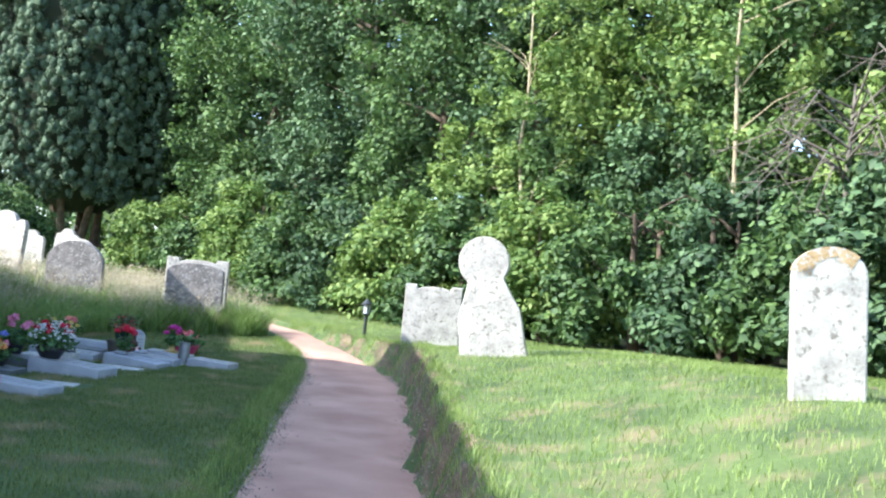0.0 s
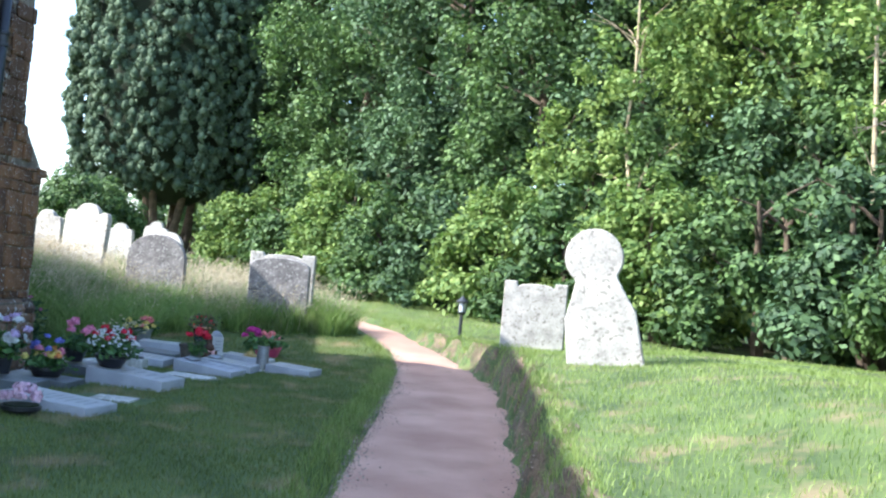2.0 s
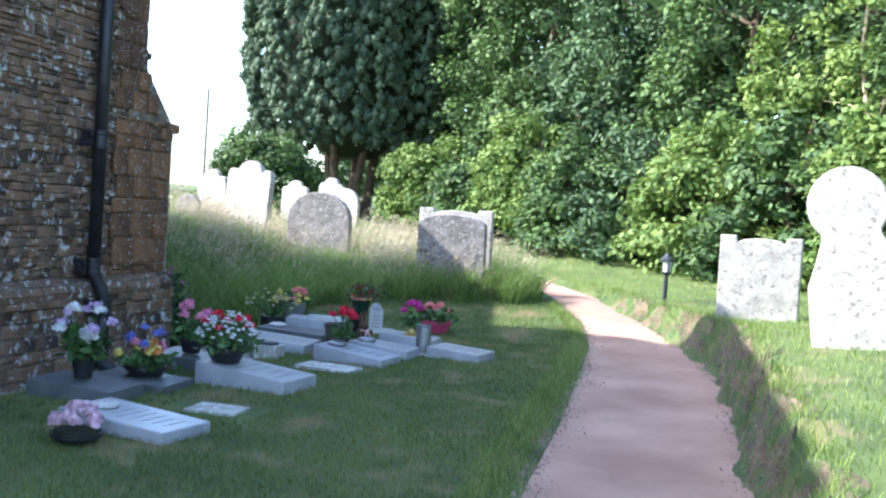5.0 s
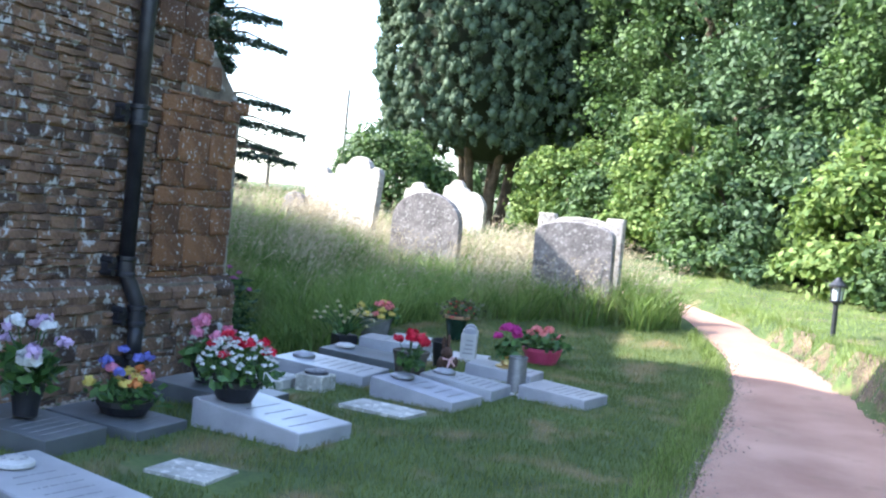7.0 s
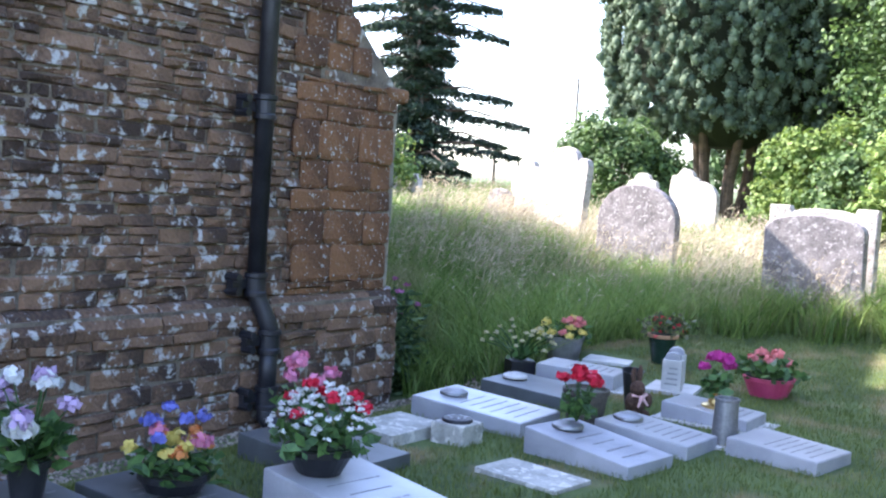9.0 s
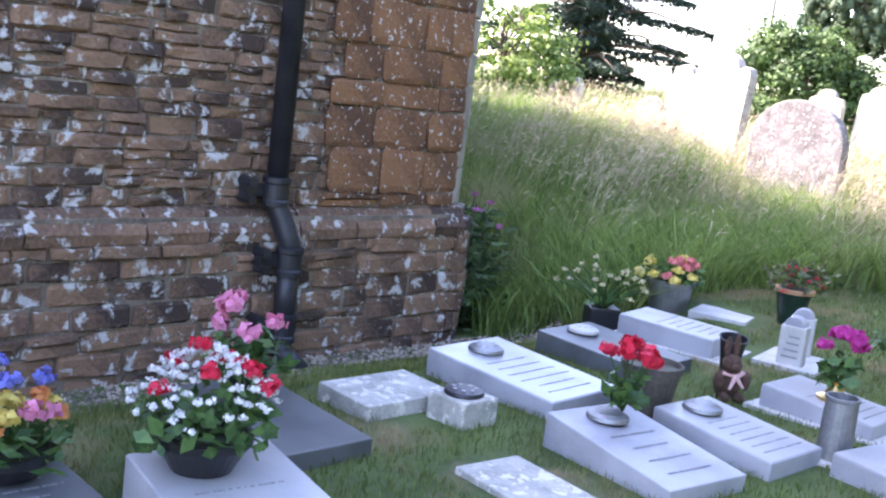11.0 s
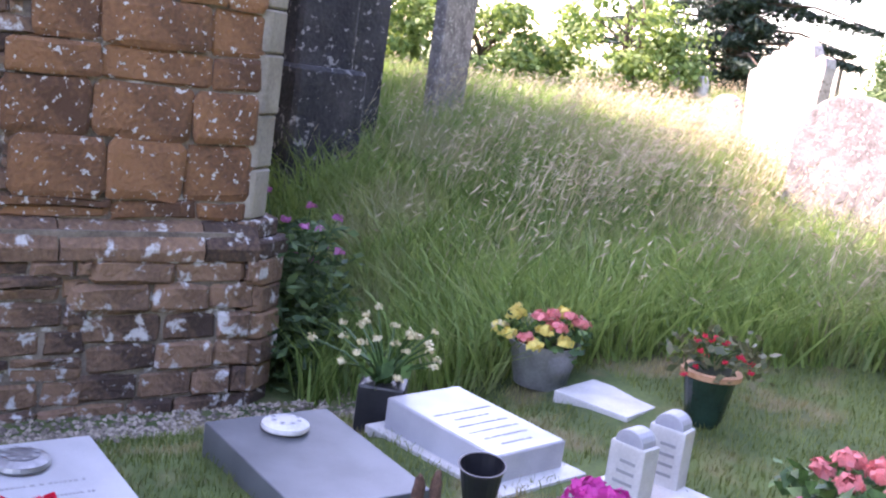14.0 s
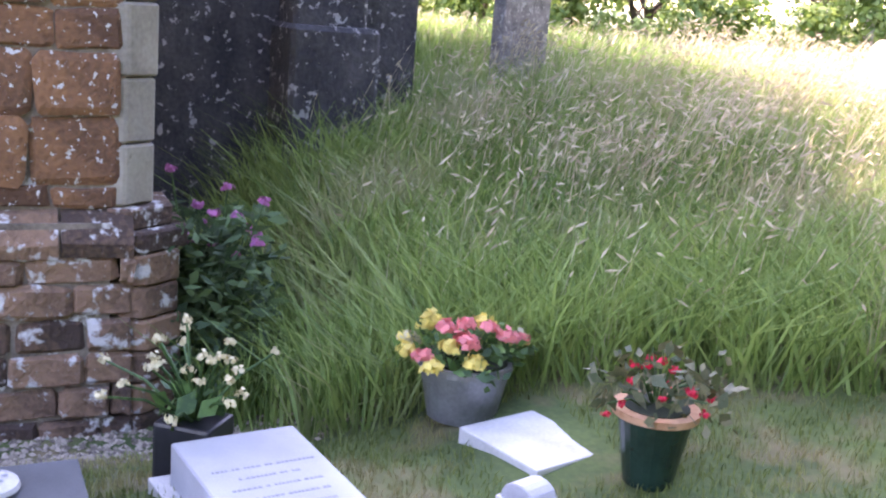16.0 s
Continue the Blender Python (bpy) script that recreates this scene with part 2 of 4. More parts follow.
M_lampm = mat("lamp_metal", (0.02, 0.022, 0.025), (0.04, 0.042, 0.045), 9, 0.45, 0.05)
M_glass = mat("frosted_pane", (0.45, 0.5, 0.5), (0.6, 0.65, 0.65), 9, 0.15, 0.0)
M_pebble = mat("gravel_chips", (0.13, 0.105, 0.08), (0.36, 0.30, 0.23), 3, 0.9, 0.2, 60, island=0.7)
M_deadwood = mat("dead_wood", (0.07, 0.058, 0.045), (0.18, 0.15, 0.12), 6, 0.95, 0.5, 30)
M_wood = mat("weathered_wood", (0.16, 0.14, 0.12), (0.28, 0.25, 0.22), 6, 0.9, 0.4)


def petal(name, c):
    return mat(name, tuple(0.75 * v for v in c), c, 30, 0.6, 0, 90, island=0.4, leaf=0.25)


P_red, P_pink, P_white = petal("red_petal", (0.75, 0.02, 0.06)), petal("pink_petal", (0.85, 0.30, 0.45)), petal("white_petal", (0.82, 0.82, 0.80))
P_mag, P_yel, P_blue = petal("magenta_petal", (0.62, 0.04, 0.30)), petal("yellow_petal", (0.82, 0.66, 0.16)), petal("blue_petal", (0.20, 0.22, 0.62))
P_lil, P_cream, P_coral = petal("lilac_petal", (0.62, 0.46, 0.66)), petal("cream_petal", (0.66, 0.58, 0.34)), petal("coral_petal", (0.85, 0.26, 0.25))
P_orange, P_val = petal("orange_petal", (0.85, 0.33, 0.10)), petal("valerian_petal", (0.50, 0.16, 0.34))


# ---- ground ----
def path_mid(y):
    y = np.asarray(y, float)
    return np.interp(y, [-30, -6, 2, 8, 10, 11.4, 13.8, 17, 22, 30], [0.3, 0.15, -0.04, -0.20, -0.40, -0.78, -1.65, -3.4, -7.0, -14.0])


def path_half(y):
    return np.interp(y, [-30, 2, 4, 8, 10, 11.4, 14, 30], [0.58, 0.58, 0.65, 0.66, 0.58, 0.44, 0.36, 0.36])


def smooth_step(a, b, v):
    t = np.clip((v - a) / (b - a), 0, 1)
    return t * t * (3 - 2 * t)


def height(x, y):
    """Height of the ground."""
    x, y = np.asarray(x, float), np.asarray(y, float)
    base = np.interp(y, [-40, -6, 0, 5, 8, 10, 12, 14, 17, 22, 30, 40, 90], [-1.0, -0.36, -0.18, -0.11, -0.05, -0.01, 0.17, 0.32, 0.42, 0.60, 0.95, 1.4, 2.4])
    off = x - path_mid(y)
    w = path_half(y)
    left = smooth_step(w - 0.02, w + 0.30, -off)
    right = smooth_step(w - 0.03, w + 0.21, off - 0.05 * np.sin(2.3 * y) - 0.05 * np.sin(7.3 * y + 1.0) - 0.022 * np.sin(13.1 * y + 2.0))
    rise = np.interp(y, [-40, -6, 4, 8, 10, 11.5, 13, 17, 25, 40], [0.1, 0.1, 0.12, 0.05, 0.01, 0.02, 0.06, 0.15, 0.3, 0.3])
    bank = np.interp(y, [-40, -6, 0, 8, 10, 12, 15, 18, 30], [0.42, 0.45, 0.50, 0.60, 0.46, 0.26, 0.12, 0.08, 0.05])
    z = base + left * rise + right * (bank + 0.26 * smooth_step(0.9, 3.2, off) * np.interp(y, [2, 5, 7, 9, 16], [1.7, 1.2, 0.6, 0.6, 0.4]))
    z = z + 0.40 * smooth_step(-5.6, -9.0, x) * smooth_step(9.4, 11.0, y) * smooth_step(17.0, 14.0, y)
    ditch = np.clip((-4.25 - x) / 1.3, 0, 1) * smooth_step(10.6, 9.6, y) * smooth_step(-30, -20, y)
    z = z - 0.42 * ditch
    return z + 0.015 * np.sin(1.7 * x + 0.6 * y) * np.cos(1.3 * y - 0.5 * x) * (1 - smooth_step(0.3, 0.0, np.abs(off) - w))


def H(x, y):
    return float(height(x, y))


def grid_mesh(name, xs, ys, fz, material):
    X, Y = np.meshgrid(xs, ys)
    Z = fz(X, Y)
    nx, ny = len(xs), len(ys)
    i = np.arange(nx * ny).reshape(ny, nx)
    f = np.stack([i[:-1, :-1], i[:-1, 1:], i[1:, 1:], i[1:, :-1]], -1).reshape(-1, 4)
    me = bpy.data.meshes.new(name)
    me.from_pydata(np.stack([X, Y, Z], -1).reshape(-1, 3).tolist(), [], f.tolist())
    me.polygons.foreach_set("use_smooth", [True] * len(me.polygons))
    me.materials.append(material)
    return new(name, me)


gx = np.concatenate([[-900, -400, -150, -80], np.arange(-40, -8, 1.0), np.arange(-8, 8, 0.055), np.arange(8, 40, 1.0), [80, 150, 400, 900]])
gy = np.concatenate([[-900, -300, -100, -50], np.arange(-30, -9, 1.0), np.arange(-9, 24, 0.12), np.arange(24, 60, 1.5), [90, 150, 400, 900]])
ground = tagged(grid_mesh("ground", gx, gy, height, M_soil), "mown green churchyard turf sloping around the gravel path", "ground", kind="structure")

py = np.arange(-20, 26, 0.12)
pu = np.linspace(-1, 1, 13)
PX = path_mid(py)[:, None] + pu[None] * (path_half(py) + 0.02 * np.sin(py * 0.9))[:, None]
PZ = height(path_mid(py), py)[:, None] + 0.034 - 0.012 * pu[None] ** 2 + 0.006 * np.sin(PX * 9 + py[:, None] * 3) + 0 * PX
pv = np.stack([PX, py[:, None] + 0 * PX, PZ], -1).reshape(-1, 3)
ii = np.arange(len(pv)).reshape(len(py), 13)
pf = np.stack([ii[:-1, :-1], ii[:-1, 1:], ii[1:, 1:], ii[1:, :-1]], -1).reshape(-1, 4)
pm = bpy.data.meshes.new("path")
pm.from_pydata(pv.tolist(), [], pf.tolist())
pm.polygons.foreach_set("use_smooth", [True] * len(pm.polygons))
pm.materials.append(M_path)
path = tagged(new("path", pm), "reddish compacted gravel footpath between worn grass edges", "path", kind="structure")

# ---- church ----
WX = -5.88          # face of the wall above the plinth
CORNER = 8.45       # its end above the buttress


def wall_thing(name, bm, label, material=M_mortar):
    return tagged(part(name, bm, material), label, "church wall", kind="structure")


bm = bmesh.new()
box(bm, -7.0, -24, -1.0, WX, CORNER, 5.5)
wall_church = wall_thing("wall_church", bm, "brown ironstone church wall spotted with white lichen")
bm = bmesh.new()
box(bm, -7.0, -24, -1.0, WX + 0.10, 9.1, 0.50)
bmesh.ops.recalc_face_normals(bm, faces=bm.faces)
part("plinth_core", bm, M_mortar, wall_church)
# pitched roof over the wall
bm = bmesh.new()
v = [bm.verts.new(p) for p in ((WX + 0.25, -24, 5.45), (WX + 0.25, CORNER, 5.45), (-10.5, CORNER, 7.2), (-10.5, -24, 7.2), (-15.1, CORNER, 5.05), (-15.1, -24, 5.05))]
for q in ((0, 1, 2, 3), (3, 2, 4, 5), (0, 3, 5), (1, 4, 2), (0, 5, 4, 1)):
    bm.faces.new([v[i] for i in q])
tagged(part("roof", bm, mat("roof_slate", (0.10, 0.10, 0.11), (0.20, 0.19, 0.19), 4, 0.8, 0.4)), "grey slate church roof", "roof", kind="structure")
# buttress at the end of the wall, with sloped weathering and a kneeler stone
bm = bmesh.new()
sec = [(8.2, -1.0), (9.22, -1.0), (9.22, 0.36), (9.17, 0.54), (9.15, 2.25), (8.52, 2.80), (8.45, 5.1), (8.2, 5.1)]
a = [bm.verts.new((-6.9, y, z)) for y, z in sec]
b = [bm.verts.new((WX + 0.02, y, z)) for y, z in sec]
bm.faces.new(a)
bm.faces.new(list(reversed(b)))
for i in range(len(sec)):
    j = (i + 1) % len(sec)
    bm.faces.new((a[i], b[i], b[j], a[j]))
bmesh.ops.recalc_face_normals(bm, faces=bm.faces)
buttress = tagged(part("buttress", bm, M_mortar), "orange ironstone corner buttress with a sloped weathered top", "buttress", kind="structure")
part("coping", boxed(-6.85, 9.0, 2.13, WX + 0.06, 9.31, 2.25, 0.04), M_quoin, buttress)
# rear part of the church, set back
bm = bmesh.new()
box(bm, -16, 8.3, -1, -8.5, 11.45, 5.05)
rear = wall_thing("wall_rear", bm, "dark stone wall of the church set back", M_rear)
# unseen block, added only to throw shade on the grey round-topped headstone
tagged(part('wall_chancel', boxed(-16, 11.4, -1, -11.5, 12.6, 5.05), M_ironfar), 'unseen block added behind the church to shade the grey headstone', 'church wall', kind='structure')
bm = bmesh.new()
box(bm, -9.0, 10.45, -1, -8.1, 10.95, 3.4)
box(bm, -9.0, 10.40, -1, -7.95, 11.0, 1.3)
bmesh.ops.bevel(bm, geom=list(bm.edges), offset=0.03, segments=1, affect='EDGES')
tagged(part("buttress_rear", bm, M_rear), "dark shaded stone buttress in long grass", "buttress", kind="structure")

# drainpipe
drain = empty("drainpipe", Matrix.Identity(4), "black cast-iron drainpipe with collars fixed to the church wall", "drainpipe")
PXX, PYY = -5.76, 7.52


def pipe(name, pts, r, n=16):
    bm = bmesh.new()
    tube(bm, pts, r, n)
    return part(name, bm, M_pipe, drain, smooth=True)


pipe("upper_pipe", [(PXX, PYY, 0.72), (PXX, PYY, 5.0)], [0.066, 0.066])
pipe("offset_bend", [(PXX, PYY, 0.74), (PXX, PYY, 0.60), (PXX + 0.02, PYY + 0.02, 0.54), (PXX + 0.07, PYY + 0.05, 0.42), (PXX + 0.09, PYY + 0.07, 0.36), (PXX + 0.09, PYY + 0.08, 0.26)], [0.066] * 6)
pipe("lower_pipe", [(PXX + 0.09, PYY + 0.08, 0.28), (PXX + 0.09, PYY + 0.08, -0.22)], [0.066, 0.066])
pipe("shoe", [(PXX + 0.09, PYY + 0.08, -0.17), (PXX + 0.09, PYY + 0.08, -0.30), (PXX + 0.13, PYY + 0.11, -0.36), (PXX + 0.21, PYY + 0.16, -0.43)], [0.066, 0.068, 0.07, 0.072])
for cx, cy, cz in ((PXX, PYY, 0.66), (PXX + 0.09, PYY + 0.08, 0.25), (PXX + 0.09, PYY + 0.08, -0.16), (PXX, PYY, 1.93), (PXX, PYY, 3.6)):
    bm = lathe([(0.066, -0.09), (0.082, -0.085), (0.082, -0.055), (0.074, -0.045), (0.074, 0.045), (0.086, 0.055), (0.086, 0.085), (0.066, 0.09)], 20)
    c = part("collar", bm, M_pipe, drain)
    c.location = (cx, cy, cz)
    bm = bmesh.new()
    box(bm, -0.10, -0.20, -0.035, -0.03, 0.10, 0.035, 0.012)
    for s in (-0.17,):
        tube(bm, [(-0.12, s, 0.05), (0.01, s, 0.05)], [0.035, 0.03], 8)
        tube(bm, [(-0.12, s, -0.05), (0.01, s, -0.05)], [0.035, 0.03], 8)
    e = part("bracket", bm, M_pipe, c)


# ---- graves: flat tablets ----
def bars(top, x0, x1, y0, y1, rows, face, slope):
    """Rows of cut letters too small to read, lines running along y, on the sloped top."""
    bm = bmesh.new()
    for k in range(rows):
        x = x0 + (x1 - x0) * (k + 0.5) / rows
        half = (y1 - y0) * 0.5 * R.uniform(0.45, 0.95)
        y, mid = (y0 + y1) / 2 - half, (y0 + y1) / 2
        while y < mid + half:
            w = R.uniform(0.006, 0.014)
            g = box(bm, x - 0.0055, y, 0, x + 0.0055, y + w, 0.0012)
            for vv in g:
                vv.co.z += face(vv.co.x)
            y += w + R.choice((0.004, 0.004, 0.004, 0.014))
    o = part("lettering", bm, M_ink, top)
    o["kind"] = "stuff"
    return o


def tablet(x0, y0, x1, y1, label, h_back=0.14, h_front=0.07, material=M_gran, rows=6, vase="", base=False, letters=True, top=None, yaw=0.0):
    """A low wedge of stone; its top falls from x0 to x1. vase: a metal cap let into the high end."""
    cx, cy = (x0 + x1) / 2, (y0 + y1) / 2
    g = H(cx, cy)
    t = empty("grave_tablet", pose(cx, cy, g - 0.01, 0, 0, yaw + R.uniform(-1.5, 1.5)), label, "grave tablet", "tablets on the lawn")
    hx, hy = (x1 - x0) / 2, (y1 - y0) / 2
    bm = bmesh.new()
    vs = box(bm, -hx, -hy, -0.06, hx, hy, h_back)
    for vv in vs:
        if vv.co.z > 0 and vv.co.x > 0:
            vv.co.z = h_front
    bmesh.ops.bevel(bm, geom=list(bm.edges), offset=0.006, segments=2, affect="EDGES", profile=0.6)
    body = part("stone", bm, material, t)
    if top:
        bm = bmesh.new()
        vs = box(bm, -hx + 0.006, -hy + 0.006, -0.02, hx - 0.006, hy - 0.006, h_back + 0.003)
        for vv in vs:
            if vv.co.z > 0 and vv.co.x > 0:
                vv.co.z = h_front + 0.003
        part("polished_face", bm, top, t, "smooth paler face")
    if base:
        part("base_slab", boxed(-hx - 0.06, -hy - 0.05, -0.05, hx + 0.09, hy + 0.05, 0.022, 0.005), M_white, t, "pale base slab")

    def face(x):
        return h_back + (h_front - h_back) * (x + hx) / (2 * hx) + 0.003
    if letters:
        bars(t, -hx * 0.35, hx * 0.85, -hy * 0.85, hy * 0.85, rows, face, 0)
    if vase:
        zz = face(-hx * 0.62)
        bm = lathe([(0.085, 0.0), (0.092, 0.008), (0.088, 0.022), (0.06, 0.034), (0.02, 0.038)], 24)
        c = part("vase_cap", bm, {"white": M_white, "zinc": M_zinc, "dark": M_pipe}[vase], t, "perforated flower holder cap")
        c.location = (-hx * 0.62, 0, zz)
        for k in range(8):
            bm = bmesh.new()
            bmesh.ops.create_circle(bm, cap_ends=True, segments=8, radius=0.010)
            d = part("hole", bm, M_ink, c)
            d.location = (0.05 * math.cos(k * math.tau / 8), 0.05 * math.sin(k * math.tau / 8), 0.0385)
    return t


tablet(-3.50, 3.50, -2.72, 3.96, "grey granite memorial tablet with a white vase cap on grass", 0.12, 0.07, vase="white", top=M_pol, yaw=-10)
tablet(-3.12, 4.38, -2.77, 4.68, "small lichened stone plaque sunk in grass", 0.03, 0.025, M_plaq, letters=False)
tablet(-4.20, 4.22, -3.58, 4.68, "grey granite tablet holding a tall vase of lilies", 0.14, 0.10, M_dark)
tablet(-4.12, 4.82, -3.50, 5.28, "dark granite tablet under a basket of silk flowers", 0.10, 0.07, M_dark)
tablet(-3.50, 5.30, -2.72, 5.80, "large grey granite wedge tablet with dark lettering", 0.17, 0.10, top=M_pol, rows=4, yaw=-9)
tablet(-4.20, 5.86, -3.46, 6.36, "slate grey tablet beneath a pot of pink geraniums", 0.13, 0.09, M_dark, letters=False)
tablet(-3.16, 6.50, -2.66, 6.82, "small lichened stone plaque flush with the turf", 0.04, 0.03, M_plaq, letters=False, yaw=-6)
tablet(-4.11, 6.61, -3.77, 7.12, "lichen-spotted stone plaque beside a stone flower block", 0.09, 0.08, M_plaq, letters=False)
tablet(-4.22, 7.39, -3.44, 7.93, "pale grey granite tablet with a metal vase cap", 0.15, 0.10, vase="zinc", top=M_pol, yaw=3)
tablet(-4.33, 8.37, -3.62, 8.89, "polished dark granite tablet with a white vase cap", 0.13, 0.09, M_dark, vase="white", letters=False, yaw=4)
tablet(-4.35, 9.18, -3.73, 9.58, "pale granite tablet on a white base slab", 0.15, 0.13, base=True, top=M_pol, yaw=9)
tablet(-4.49, 10.19, -4.09, 10.54, "flat white marble plaque with a chipped corner", 0.025, 0.022, M_white, letters=False, yaw=16)
tablet(-3.20, 7.06, -2.52, 7.52, "grey granite wedge tablet with a silver vase of red flowers", 0.16, 0.08, vase="zinc", rows=4, yaw=-8)
tablet(-3.08, 7.68, -2.48, 8.10, "grey granite tablet with a white vase cap and lettering", 0.14, 0.09, vase="zinc", top=M_pol, yaw=-3)
tablet(-3.06, 8.62, -2.48, 9.02, "grey granite tablet on a white slab with brass vase", 0.13, 0.09, base=True, top=M_pol)
tablet(-2.35, 7.94, -1.80, 8.40, "grey granite tablet with cut lettering behind a tall vase", 0.11, 0.08, top=M_pol, yaw=-8)
tablet(-3.62, 9.50, -3.25, 9.98, "flat white marble plaque under two white vases", 0.04, 0.035, M_white, letters=False, yaw=10)

# stone flower block
fb = empty("flower_block", pose(-3.62, 7.02, H(-3.62, 7.02) - 0.01), "weathered stone flower block with a perforated metal lid", "flower holder")
part("block", boxed(-0.11, -0.11, -0.02, 0.11, 0.11, 0.13, 0.012), M_plaq, fb)
part("lid", lathe([(0.085, 0.13), (0.09, 0.136), (0.085, 0.15), (0.03, 0.158)], 20), M_pipe, fb, "dark perforated lid")
for k in range(7):
    bm = bmesh.new()
    bmesh.ops.create_circle(bm, cap_ends=True, segments=8, radius=0.011)
    d = part("hole", bm, M_gran, fb)
    d.location = (0.05 * math.cos(k * math.tau / 7), 0.05 * math.sin(k * math.tau / 7), 0.1585)


# ---- headstones ----
def arch(w, h, kind, n=14):
    """Outline in x and z of a headstone."""
    hw = w / 2
    pts = [(-hw, -0.4), (hw, -0.4)]
    if kind == "round":
        r = hw
        pts += [(r * math.cos(a), h - r * 0.8 + 0.8 * r * math.sin(a)) for a in np.linspace(0, math.pi, n)]
    elif kind == "low":
        pts += [(hw, h - 0.16)] + [(hw * math.cos(a), h - 0.16 + 0.16 * math.sin(a)) for a in np.linspace(0.25, math.pi - 0.25, n)] + [(-hw, h - 0.16)]
    elif kind == "shoulder":
        s = 0.55 * hw
        pts += [(hw, h - 0.26), (hw * 0.92, h - 0.17), (hw * 0.74, h - 0.15)] + [(s * math.cos(a), h - s * 0.75 + 0.75 * s * math.sin(a)) for a in np.linspace(0.1, math.pi - 0.1, n)] + [(-hw * 0.74, h - 0.15), (-hw * 0.92, h - 0.17), (-hw, h - 0.26)]
    elif kind == "notch":
        pts += [(hw, h), (hw * 0.62, h), (hw * 0.58, h - 0.06)] + [(hw * 0.55 * math.cos(a), h - 0.07 + 0.05 * math.sin(a)) for a in np.linspace(0, math.pi, n)] + [(-hw * 0.58, h - 0.06), (-hw * 0.62, h), (-hw, h)]
    elif kind == "disc":
        r = 0.30 * h / 1.5
        cz = h - r
        pts = [(-hw, -0.3), (hw, -0.3), (hw * 0.99, 0.05), (hw * 0.92, 0.40 * h), (hw * 0.72, 0.52 * h), (r * 0.72, cz - r * 0.78)]
        pts += [(r * math.cos(a), cz + r * math.sin(a)) for a in np.linspace(-0.75, math.pi + 0.75, 22)]
        pts += [(-r * 0.72, cz - r * 0.78), (-hw * 0.72, 0.52 * h), (-hw * 0.92, 0.40 * h), (-hw * 0.99, 0.05)]
    return pts


def headstone(x, y, w, h, kind, label, material=M_lime, turn=0.0, lean=0.0, tip=0.0, depth=0.12, sink=0.0, lichen=False):
    bm = extruded(arch(w, h, kind), depth, 0.014)
    ob = part("headstone", bm, material)
    ob.matrix_world = pose(x, y, H(x, y) - sink, lean, tip, turn)
    tagged(ob, label, "headstone", "headstones")
    return ob


def to_top(x, y, top):
    return top - H(x, y)


headstone(-3.28, 12.75, 1.0, to_top(-3.28, 12.75, 1.42), "low", "dark weathered headstone with a low arched top in long grass", M_grey, -4, 3)
headstone(-3.36, 13.25, 1.12, to_top(-3.36, 13.25, 1.50), "notch", "white sunlit headstone with a broken top", M_lime, -4, 0)
headstone(-5.75, 13.95, 1.08, to_top(-5.75, 13.95, 1.64), "round", "grey round-topped lichened headstone in long grass", M_grey, -6, 2, 2)
headstone(-7.80, 15.7, 1.08, to_top(-7.80, 15.7, 2.15), "shoulder", "tall white sunlit headstone with curved shoulders", M_lime, -22, -3, 2)
headstone(-8.98, 17.0, 0.72, to_top(-8.98, 17.0, 2.0), "shoulder", "pale pinkish lichened headstone with carved shoulders", M_lime, -16, 3, -3)
headstone(-9.33, 22.0, 0.72, to_top(-9.33, 22.0, 2.0), "shoulder", "white headstone with a rounded centre", M_lime, -12)
headstone(-8.50, 22.0, 0.66, to_top(-8.5, 22.0, 2.12), "shoulder", "white headstone leaning in dry grass", M_lime, -12, 0, 5)
headstone(-7.98, 21.6, 0.85, to_top(-7.98, 21.6, 1.88), "round", "broad white round-topped sunlit headstone", M_lime, -12)
headstone(-9.55, 16.8, 0.5, to_top(-9.55, 16.8, 1.5), "round", "small dark leaning headstone in long grass", M_grey, -10, 0, 8)
headstone(-17.30, 24.0, 0.85, to_top(-17.3, 24.0, 1.85), "round", "white round headstone far in the sunny grass", M_lime, -35)
headstone(-16.55, 24.1, 0.80, to_top(-16.55, 24.1, 1.75), "round", "white round headstone far in the sunny grass", M_lime, -35)
headstone(-9.45, 12.75, 0.72, 1.7, "low", "tall grey upright headstone in the meadow", M_grey, -58)
headstone(-6.6, 26.0, 0.7, 0.9, "round", "pale headstone in shade under the yew", M_lime, -10)
headstone(1.50, 6.95, 0.83, 1.57, "disc", "pale lichened headstone with a round disc head", M_lime, -10, -2, -11, 0.16, sink=0.10)
headstone(0.79, 10.0, 0.86, 0.92, "notch", "white sunlit headstone with a notched top", M_lime, -8, 2, 0)
hs = headstone(3.05, 0.7, 0.47, 0.97, "round", "round-topped pale headstone with orange lichen on its head", M_lime, -8, -1, -3, 0.11)
rim_out = [(0.24 * math.cos(q), 0.97 - 0.188 + 0.193 * math.sin(q)) for q in np.linspace(0.75, 2.95, 22)]
rim_in = [(0.24 * math.cos(q) * (1 - 0.05 - 0.40 * R.random()), 0.97 - 0.188 + 0.193 * math.sin(q) * (1 - 0.12 - 0.35 * R.random()) - 0.03) for q in np.linspace(2.95, 0.75, 22)]
part("lichen_crust", extruded(rim_out + rim_in, 0.116, 0.0), M_lich, hs, "crust of orange lichen")
hs.name = "headstone"

